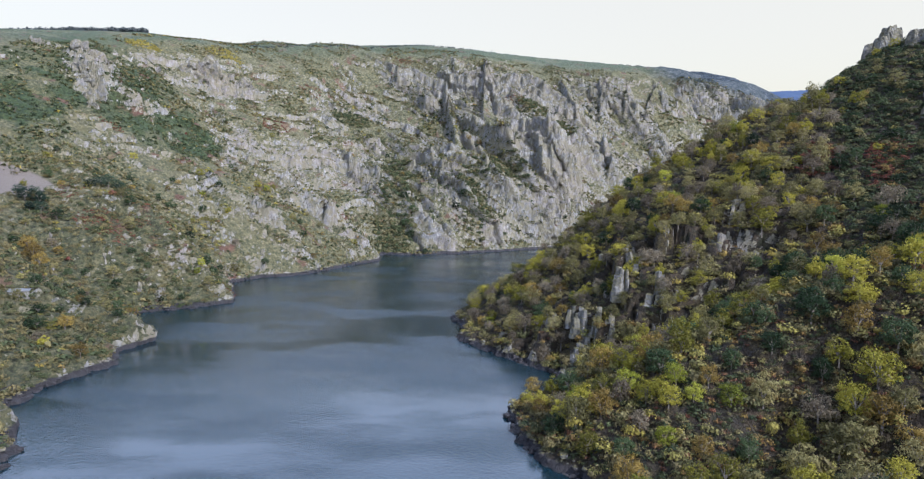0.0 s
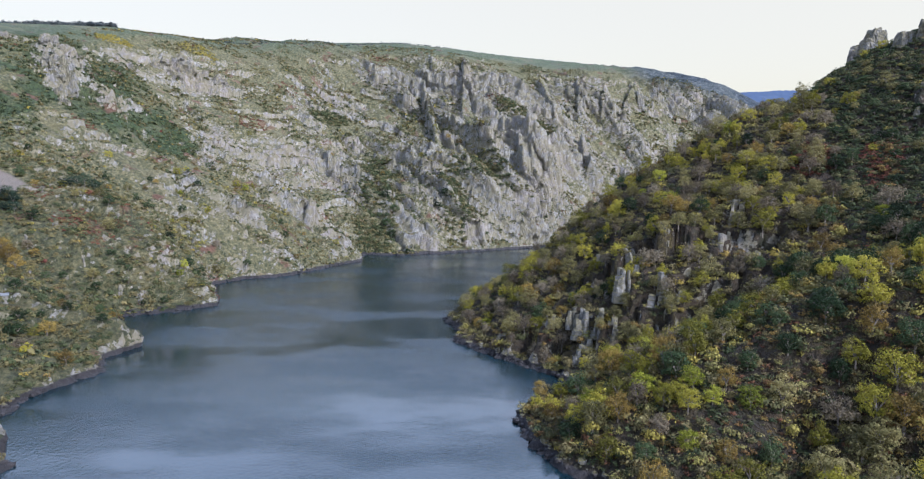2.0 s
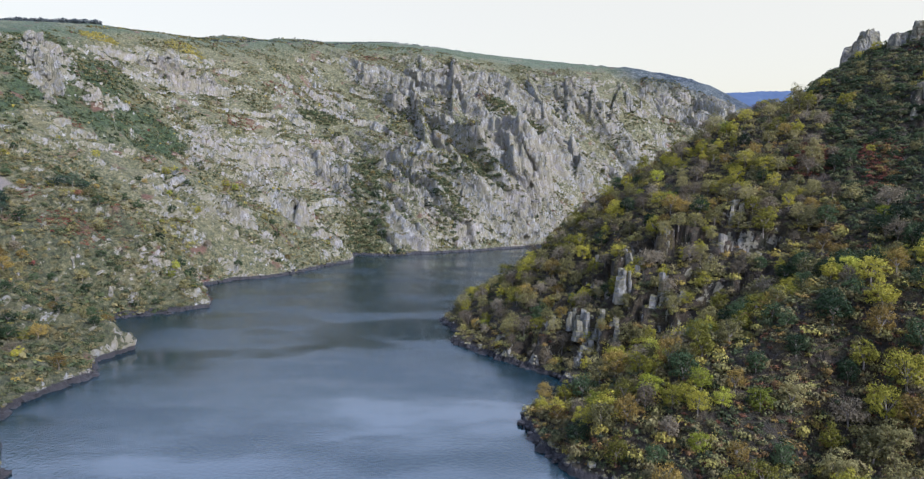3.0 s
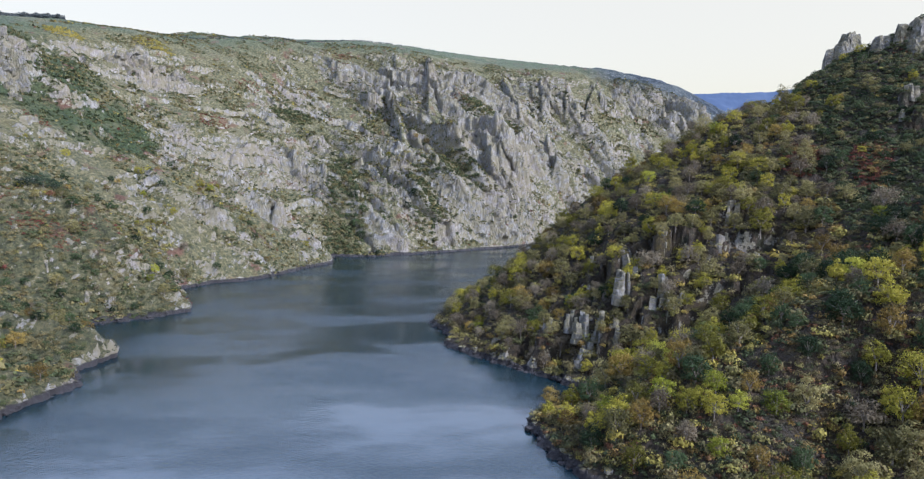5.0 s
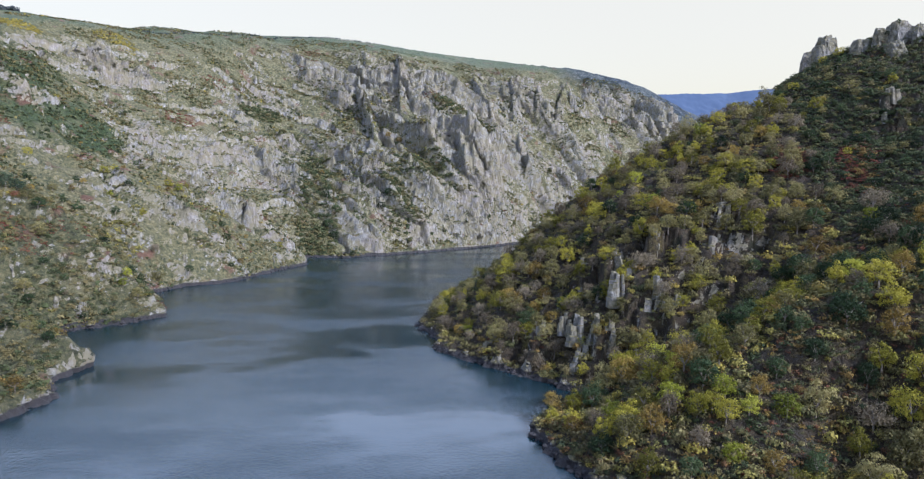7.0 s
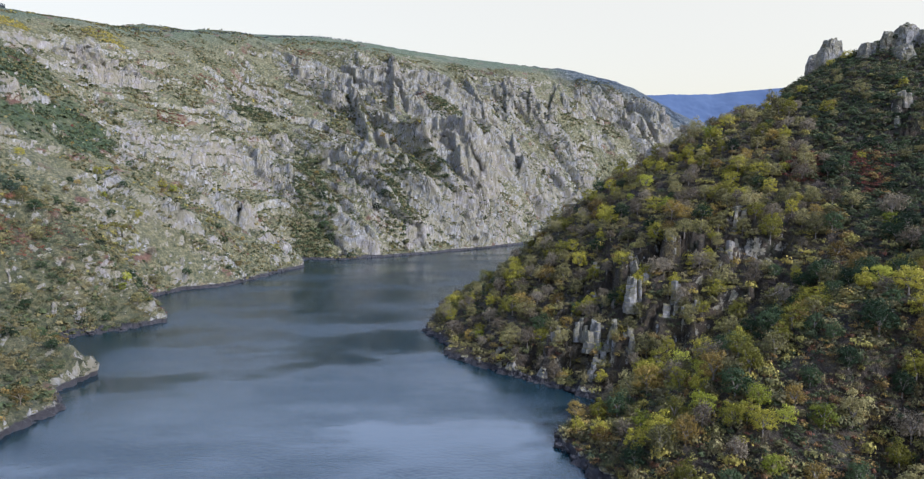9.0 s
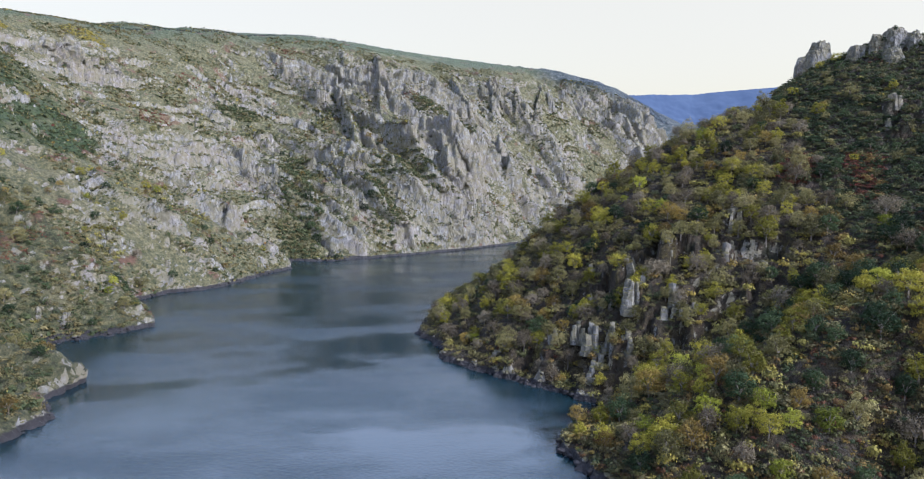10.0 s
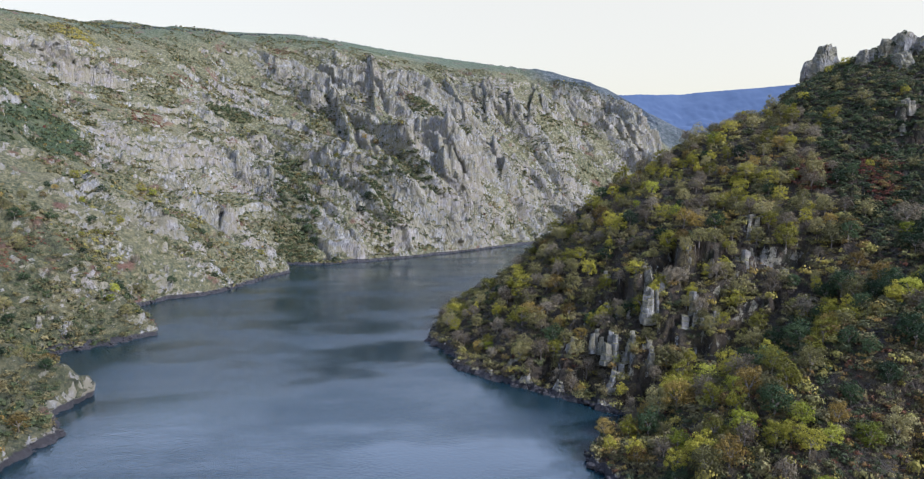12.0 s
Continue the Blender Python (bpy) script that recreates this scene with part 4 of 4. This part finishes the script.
golden = np.flatnonzero(core & (np.clip(blob(30, 898, 34, 22) + blob(90, 889, 18, 16) + blob(-13, 886, 14, 16) + blob(-167, 695, 16, 20) + blob(-204, 700, 14, 14) + blob(-219, 684, 10, 10) + blob(-209, 548, 14, 22) + blob(-234, 607, 9, 16) + blob(-211, 609, 9, 9), 0, 1) > 0.25))
pick = r.choice(golden, 620, replace=False)
scrub("broom", "yellow and ochre autumn bushes on rocky ledges", pick, r.uniform(0.44, 0.80, len(pick)), r.uniform(1.0, 3.2, len(pick)), 28, 0.22, 17)
ruddy = np.flatnonzero(core & (np.clip(blob(-224, 1004, 18, 24) + blob(-108, 1118, 18, 26) + blob(-106, 1172, 20, 24) + blob(75, 1061, 22, 28) + blob(-240, 874, 22, 26) + blob(-335, 640, 16, 12), 0, 1) > 0.3))
pick = r.choice(ruddy, 700, replace=False)
scrub("heath", "reddish-brown heather patches on the upper wall", pick, r.uniform(0.93, 1.0, len(pick)), r.uniform(0.8, 2.2, len(pick)), 20, 0.28, 18)
gorse = np.flatnonzero(core & (np.clip(blob(-425, 908, 30, 22) + blob(-345, 985, 36, 16), 0, 1) > 0.3))
pick = r.choice(gorse, 420, replace=False)
scrub("gorse", "patches of yellow flowering broom on the rim", pick, r.uniform(0.74, 0.86, len(pick)), r.uniform(1.2, 2.6, len(pick)), 20, 0.3, 13)
heath = np.flatnonzero(core & (np.clip(blob(-243, 447, 16, 14) + blob(-217, 464, 16, 14) + blob(-160, 462, 12, 12) + blob(-270, 470, 12, 18) + blob(-224, 442, 10, 8), 0, 1) > 0.25))
pick = r.choice(heath, 420, replace=False)
scrub("heath", "russet heather and bracken patches on the bank", pick, r.uniform(0.92, 1.0, len(pick)), r.uniform(0.7, 1.8, len(pick)), 28, 0.21, 15)
close = np.flatnonzero(core & (dshore > 2) & (px < -120) & (py < 540) & (base < 95) & (soil < 0.1) & (rock < 0.8))
pick = r.choice(close, 4600, replace=False)
hue = np.clip(0.10 + r.uniform(0, 0.44, len(pick)) + 0.14 * soft_noise(p3[pick] / 14.0, 94) + (r.uniform(0, 1, len(pick)) < 0.06) * 0.4, 0, 1)
scrub("scrub", "broom and heath bushes on the rocky bank", pick, hue, r.uniform(1.1, 3.9, len(pick)), 68, 0.115, 12)


# ---- rock outcrops ----
def outcrop(wide, deep, tall, seed, cuts=4, rough=1.0, square=0.45):
    """A jointed granite crag: a block broken into steep faces."""
    bm = bmesh.new()
    bmesh.ops.create_icosphere(bm, subdivisions=cuts, radius=1.0)
    v = np.array([x.co for x in bm.verts])
    p = np.sign(v) * np.abs(v) ** square * np.array([wide, deep, tall]) / 2
    k = np.array([wide, deep, tall]) / np.array([2.6, 2.6, 2.0])
    who, edge = blocks(p / k + seed * 7.7, seed)
    who2, edge2 = blocks(p / k * 2.7 + seed * 3.1, seed + 9)
    grow = 1 + 0.55 * rough * (who - 0.5) + 0.22 * (who2 - 0.5) - 0.08 * np.clip(1 - edge * 6, 0, 1) + 0.05 * layered(p / k * 2, 3, seed)
    p = p + v * ((grow - 1) * (0.5 * min(wide, deep, tall)))[:, None]
    who3, edge3 = blocks(p / np.array([3.6, 3.6, 4.6]) + seed, seed + 19)
    out = p / (np.linalg.norm(p, axis=1)[:, None] + 1e-6)
    p = p + out * ((1.5 * (who3 - 0.5) - 0.5 * np.clip(1 - edge3 * 5, 0, 1)) * min(1.0, tall / 14) * min(1.0, 0.25 + 0.75 * rough))[:, None]
    taper = 1 - 0.4 * np.clip(p[:, 2] / tall + 0.5, 0, 1)
    p[:, :2] *= taper[:, None]
    for x, co in zip(bm.verts, p):
        x.co = co
    me = bpy.data.meshes.new("rock_outcrop")
    bm.to_mesh(me)
    bm.free()
    me.materials.append(GRANITE)
    return me


def pillars(rng, wide, deep, tall, count):
    """A crag of close-set granite columns, each broken by joints into set-back, tilted blocks, the tallest towards its middle."""
    pieces = []
    for k in range(count):
        a, out = rng.uniform(0, 2 * math.pi), math.sqrt((k + 0.3) / count)
        cx, cy = 0.5 * wide * out * math.cos(a), 0.5 * deep * out * math.sin(a)
        high = tall * (1.0 - 0.55 * out ** 1.5) * rng.uniform(0.82, 1.05)
        radius = 0.5 * math.sqrt(wide * deep) * rng.uniform(0.36, 0.62)
        sides, levels = int(rng.integers(5, 8)), max(4, int(high / 4))
        angles = np.sort(rng.uniform(0, 1, sides) * 0.7 + np.arange(sides)) / sides * 2 * math.pi
        shape_r = radius * rng.uniform(0.75, 1.2, sides)
        tip = rng.normal(size=2) * 0.22
        rows, z = [], -0.9 * tall
        for n in range(levels):
            step = rng.uniform(0.7, 1.3) * ((high + 0.4 * tall) / levels)
            r = shape_r * (1.15 - 0.68 * n / levels) * rng.uniform(0.84, 1.1) * rng.uniform(0.92, 1.08, sides)
            ox, oy = cx * (1 - 0.25 * n / levels) + rng.normal() * 0.07 * radius, cy * (1 - 0.25 * n / levels) + rng.normal() * 0.07 * radius
            for zz, k2 in ((z, 1.0), (z + 0.92 * step, 0.95)):
                slant = (tip[0] * np.cos(angles) + tip[1] * np.sin(angles)) * r * (n + 1) / levels
                rows.append(np.stack([ox + k2 * r * np.cos(angles), oy + k2 * r * np.sin(angles), zz + slant], 1))
            z += step
        v = np.concatenate(rows + [rows[-1].mean(0)[None] + np.array([[0, 0, 0.18 * radius]])])
        f = []
        for n in range(len(rows) - 1):
            for m in range(sides):
                i, j = n * sides + m, n * sides + (m + 1) % sides
                f += [(i, j, j + sides), (i, j + sides, i + sides)]
        last = (len(rows) - 1) * sides
        f += [(last + m, last + (m + 1) % sides, len(v) - 1) for m in range(sides)]
        pieces.append(sheet("rock_column", v, np.array(f), GRANITE))
    return pieces


def set_pillars(x, y, wide, deep, tall, sink, turn, name, label, group, lean=0.0, count=9):
    ob = new(name)
    for column in pillars(rng, wide, deep, tall, count):
        part("rock_column", column, ob)
    ob.matrix_world = Matrix.Translation(ground_at(x, y) + Vector((0, 0, tall * (0.5 - sink)))) @ Matrix.Rotation(turn, 4, "Z") @ Matrix.Rotation(lean, 4, "X")
    return tagged(ob, label, "rock", group)


def set_rock(x, y, wide, deep, tall, sink=0.3, turn=0.0, name="rock_outcrop", label="grey granite outcrop rising from scrub", group="rock outcrops", seed=1, lean=0.0, rough=1.0, square=0.45):
    ob = new(name, outcrop(wide, deep, tall, seed, 5 if tall > 15 and name == "rock_tor" or tall > 55 else 4, rough, square))
    ob.matrix_world = Matrix.Translation(ground_at(x, y) + Vector((0, 0, tall * (0.5 - sink)))) @ Matrix.Rotation(turn, 4, "Z") @ Matrix.Rotation(lean, 4, "X")
    return tagged(ob, label, "rock", group)


for n, (x, y, wide, deep, tall) in enumerate([(96, 318, 5, 5, 12), (105, 312, 5, 5, 12), (124, 291, 4, 4, 9), (128, 291, 4, 4, 8), (88, 298, 7, 6, 11), (81, 314, 6, 6, 10),
                                              (73, 308, 5, 6, 13), (69, 318, 5, 5, 9), (131, 320, 6, 5, 12), (45, 327, 7, 6, 10), (57, 302, 6, 6, 12), (72, 350, 6, 5, 8),
                                              (145, 318, 5, 5, 10), (52, 298, 5, 5, 7), (64, 303, 5, 5, 10), (110, 300, 4, 4, 6), (30, 316, 4, 4, 4), (180, 335, 3, 3, 3),
                                              (231, 338, 6, 5, 8), (222, 330, 4, 4, 5), (160, 318, 4, 4, 4), (24, 340, 4, 4, 5)]):
    set_pillars(x, y, wide * 1.7, deep * 1.3, tall * 0.95, 0.45, n * 0.9, "rock_outcrop", "grey granite outcrop rising from scrub", "rock outcrops", rng.uniform(-0.06, 0.16), 6)
for n in range(16):
    x, y = rng.uniform(48, 122), rng.uniform(288, 330)
    tall = rng.uniform(5, 11)
    set_pillars(x, y, tall * rng.uniform(0.7, 1.1), tall * rng.uniform(0.6, 0.9), tall, 0.48, n * 1.3, "rock_outcrop", "grey granite outcrop rising from scrub", "rock outcrops", rng.uniform(-0.06, 0.16), 5)
craggy = np.flatnonzero(core & (dshore > 4) & (dshore < 75) & (py > 300) & (py < 740) & (base < 95) & (soil < 0.05))
for n, g in enumerate(rng.choice(craggy, 52, replace=False)):
    tall = rng.uniform(4, 8)
    set_pillars(px[g], py[g], tall * rng.uniform(0.8, 1.4), tall * rng.uniform(0.7, 1.1), tall, 0.62, n * 1.1, "rock_outcrop", "pale weathered granite crag among bankside bushes", "crags of the near bank", rng.uniform(-0.1, 0.12), 5)
for n, (x, y, wide, deep, tall, top) in enumerate([(271, 443, 17, 16, 24, 188), (262, 441, 13, 12, 18, 180.5), (257, 444, 10, 9, 14, 177), (266, 434, 14, 10, 12, 173), (256, 391, 12, 10, 14, 175.5), (263, 386, 15, 14, 22, 181),
                                                   (270, 381, 17, 16, 28, 184.5), (278, 376, 18, 16, 26, 181.5), (288, 371, 22, 18, 24, 179.5), (262, 374, 18, 13, 20, 172), (253, 391, 9, 8, 10, 175)]):
    ob = set_rock(x, y, wide, deep, tall, 0.36, 0.5 * n, "rock_tor", "weathered grey granite tor on the ridge", "tors of the ridge", 140 + n, rough=0.45, square=0.42)
    ob.location.z = top - tall * 0.5
for n, (x, y, wide, deep, tall) in enumerate([(-348, 928, 34, 30, 34), (-326, 940, 28, 26, 26), (-362, 905, 26, 24, 22), (-302, 946, 24, 22, 20), (-340, 902, 22, 20, 16),
                                              (-388, 694, 22, 22, 26), (-376, 684, 18, 16, 18), (-398, 712, 20, 20, 20), (-366, 668, 14, 14, 14), (-356, 656, 12, 12, 12)]):
    set_rock(x, y, wide, deep, tall, 0.5, 0.6 + 0.3 * (n % 3), label="pale broken granite crag below the rim", group="crags of the rim", seed=260 + n, lean=0.3, rough=1.4)
for n, (x, y, wide, deep, tall, sink) in enumerate([(-20, 960, 10, 24, 26, 0.6), (-26, 992, 10, 24, 28, 0.55), (-32, 1026, 11, 24, 28, 0.5), (28, 1040, 14, 26, 28, 0.6), (30, 1078, 13, 24, 28, 0.55), (31, 1118, 11, 20, 26, 0.5),
                                                    (172, 1130, 14, 20, 24, 0.6), (226, 1140, 16, 22, 28, 0.55), (232, 1168, 12, 18, 20, 0.5), (270, 1155, 14, 18, 24, 0.55), (312, 1160, 16, 22, 28, 0.55), (338, 1190, 16, 22, 26, 0.5),
                                                    (366, 1192, 14, 20, 24, 0.55), (213, 1010, 14, 24, 30, 0.55), (118, 885, 11, 20, 22, 0.55), (-120, 985, 12, 18, 20, 0.55), (-205, 905, 13, 18, 22, 0.55), (-218, 925, 11, 16, 20, 0.55)]):
    set_pillars(x + 5, y, wide, deep, tall, sink + 0.1, 0.15 * (n % 5) - 0.3, "rock_pinnacle", "tall jointed granite pinnacle on the cliff", "pinnacles of the cliff", -0.16, 12)


# bushes in the cracks of the tor
for x, y, z, size in [(268, 379, 183.4, 2.6), (271, 381, 184.0, 2.0), (262, 380, 176, 3.0), (279, 374, 180.6, 2.4)]:
    tagged(copy_thing(STOCK["evergreen"][1], Matrix.Translation((x, y, z - 0.5)) @ Matrix.Diagonal((size / 7, size / 7, size / 7, 1))), "small dark holm oak rooted on the granite tor", "tree", "trees of the tor")


# ---- woods and hedges on the plateau, far hills ----
def wood(name, label, spots, tall, seed, low=0.5):
    """Far pines: a thin trunk and a ragged dark crown each, all in one mesh."""
    r = np.random.default_rng(seed)
    pieces = []
    for x, y in spots:
        g = np.array(ground_at(x, y))
        h = tall * r.uniform(0.75, 1.15)
        pieces.append((np.array(stick((0, 0, -1), (0, 0, h * 0.8), 0.02 * h, 0.008 * h, 4)[0]) + g, stick((0, 0, -1), (0, 0, h), 0.02 * h, 0.008 * h, 4)[1]))
        v, f = leaf_cloud(r, 3, 22, h * 0.17, h * 0.12, 1.5, h * 0.07)
        v[:, 2] += h * low - 0.3
        pieces.append((v + g, f))
    v, f = merged(pieces)
    me = sheet(name, v, f, HAZED_PINE)
    return tagged(new(name, me), label, "woodland", kind="stuff")


r = np.random.default_rng(21)
spots = []
for k in range(600):
    u, w = r.uniform(0, 1), r.uniform(0, 30)
    spots.append((-520 - 330 * u - w * 0.3, 1117 - 90 * u + w))
wood("pine_wood", "dark pine plantation along the plateau edge", spots, 17, 22, 0.36)
spots = [(-360 + 420 * u + r.normal() * 3, 1110 + 330 * u + r.normal() * 4) for u in r.uniform(0, 1, 300)]
wood("hedge", "dark line of scrub trees on the plateau skyline", spots, 5, 23, 0.05)


def ridge(name, label, crest, foot, material, seed, kind, relief=0.5):
    """A far hill: slopes from a crest line down to a foot line, with gullies."""
    r = np.random.default_rng(seed)
    n, m = 240, 60
    t = np.linspace(0, 1, n)
    c = np.array(crest, float)
    at = np.linspace(0, 1, len(c))
    top = np.stack([np.interp(t, at, c[:, k]) for k in range(3)], 1)
    low = np.array(foot, float)
    bot = np.stack([np.interp(t, np.linspace(0, 1, len(low)), low[:, k]) for k in range(3)], 1)
    u = np.linspace(0, 1, m)[:, None, None]
    v = (top[None] * (1 - u) + bot[None] * u).reshape(-1, 3)
    k = np.linalg.norm(top[-1] - top[0]) / 40
    gully = layered(np.stack([v[:, 0] / k, v[:, 1] / k, v[:, 2] / (4 * k)], 1), 4, seed)
    v[:, 2] += gully * k * relief * np.repeat(np.linspace(0.04, 1, m), n) + layered(v / (k * 0.2), 2, seed + 7) * k * 0.03
    a = (np.arange(m - 1)[:, None] * n + np.arange(n - 1)).ravel()
    return tagged(new(name, sheet(name, v, np.stack([a, a + n, a + n + 1, a + 1], 1), material, True)), label, "hills", kind=kind)


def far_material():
    s = Shader("hazed_distant_woods", 1.0)
    # distance haze put into the colour: blue woods with a faint glow
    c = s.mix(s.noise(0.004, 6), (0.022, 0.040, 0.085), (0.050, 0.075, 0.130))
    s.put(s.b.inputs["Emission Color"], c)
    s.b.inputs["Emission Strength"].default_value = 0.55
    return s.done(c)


def hill_material():
    s = Shader("hazed_wooded_slope", 0.95)
    n = s.noise(0.060, 9, rough=0.78)
    # dark woods and rock, with the blue of distance haze mixed into the colours
    c = s.ramp(n, [(0.42, (0.006, 0.012, 0.018)), (0.49, (0.020, 0.032, 0.042)), (0.54, (0.042, 0.054, 0.066)), (0.62, (0.10, 0.11, 0.125))])
    s.bump(n, 1.0, 8.0)
    return s.done(c)


ridge("far_hill", "far rocky canyon spur with dark woods", [(480, 1850, 372), (560, 1890, 376), (640, 1882, 378), (717, 1848, 358), (781, 1828, 327), (850, 1800, 292), (930, 1760, 235), (1000, 1700, 170)],
      [(440, 1400, 200), (600, 1380, 150), (750, 1360, 110), (850, 1380, 80), (1000, 1450, 40)], hill_material(), 83, "structure", 1.3)
ridge("backdrop", "distant wooded plateau, its blue haze painted on and glowing", [(600, 4500, 640), (1876, 4147, 616), (2339, 4077, 639), (2870, 3733, 688), (3400, 3300, 760)],
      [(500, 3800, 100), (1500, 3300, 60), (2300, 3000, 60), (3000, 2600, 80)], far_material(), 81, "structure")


# ---- rubble along the waterline ----
def rubble(name, label, spots, seed):
    """Dark boulders along the shore, each a broken lump, in one mesh."""
    r = np.random.default_rng(seed)
    bm = bmesh.new()
    bmesh.ops.create_icosphere(bm, subdivisions=1, radius=1.0)
    bm.verts.ensure_lookup_table()
    v = np.array([x.co for x in bm.verts])
    f = np.array([[x.index for x in t.verts] for t in bm.faces])
    bm.free()
    pieces = []
    for x, y, z, size in spots:
        w, _ = blocks(v * 1.2 + r.uniform(0, 50, 3), 5)
        p = v * (0.75 + 0.5 * w)[:, None] * np.array([1, r.uniform(0.6, 1.0), r.uniform(0.5, 0.9)]) * size
        t = r.uniform(0, 6.28)
        p = np.stack([p[:, 0] * math.cos(t) - p[:, 1] * math.sin(t), p[:, 0] * math.sin(t) + p[:, 1] * math.cos(t), p[:, 2]], 1)
        pieces.append((p + np.array([x, y, z]), f))
    v, f = merged(pieces)
    return tagged(new(name, sheet(name, v, f, GRANITE)), label, "rocks", kind="stuff")


def shore_spots(line, first, last, inland, gap, seed):
    r = np.random.default_rng(seed)
    out = []
    for (x0, y0), (x1, y1) in zip(line[first:last], line[first + 1:last + 1]):
        n = math.hypot(x1 - x0, y1 - y0)
        for k in range(max(1, int(n / gap))):
            t = r.uniform(0, 1)
            off = r.uniform(-0.6, 2.6) * inland
            x, y = x0 + (x1 - x0) * t - (y1 - y0) / n * off, y0 + (y1 - y0) * t + (x1 - x0) / n * off
            g = ground_at(x, y)
            out.append((x, y, max(g.z, -0.3), r.uniform(0.35, 1.5) ** 1.3))
    return out


rubble("rubble", "dark broken boulders along the left waterline", shore_spots(LEFT_SHORE, 3, 27, 1.0, 1.5, 31), 32)
rubble("rubble", "dark broken boulders along the right waterline", shore_spots(RIGHT_SHORE, 4, 18, -1.0, 1.0, 33), 34)


# ---- stone hut above the near bank ----
def box(x0, x1, y0, y1, z0, z1):
    v = np.array([(x, y, z) for z in (z0, z1) for x, y in ((x0, y0), (x1, y0), (x1, y1), (x0, y1))], float)
    return v, np.array([(3, 2, 1, 0), (4, 5, 6, 7), (0, 1, 5, 4), (1, 2, 6, 5), (2, 3, 7, 6), (3, 0, 4, 7)])


SLATE = plain_material("grey_slate", (0.11, 0.118, 0.125), (0.21, 0.22, 0.23), 1.2)
MASONRY = plain_material("pale_masonry", (0.12, 0.115, 0.105), (0.23, 0.22, 0.20), 1.6)
hut = tagged(new("hut"), "small pale stone hut with a low grey roof", "building")
v, f = merged([box(-4.2, 4.2, -2.6, -2.2, -2, 2.2), box(-4.2, 4.2, 2.2, 2.6, -2, 2.6), box(-4.2, -3.8, -2.2, 2.2, -2, 2.4), box(3.8, 4.2, -2.2, 2.2, -2, 2.4)])
part("wall", sheet("wall", v, f, MASONRY), hut)
v, f = box(-4.7, 4.7, -3.0, 3.0, 2.45, 2.65)
v[:, 2] += v[:, 1] * 0.07
part("roof", sheet("roof", v, f, SLATE), hut, "low grey slab roof")
v, f = box(-0.5, 0.5, -2.66, -2.58, 0.0, 1.9)
part("door", sheet("door", v, f, BARK), hut, "dark weathered door")
hut.matrix_basis = Matrix.Translation(ground_at(-219, 328) - Vector((0, 0, 0.9))) @ Matrix.Rotation(0.5, 4, "Z")
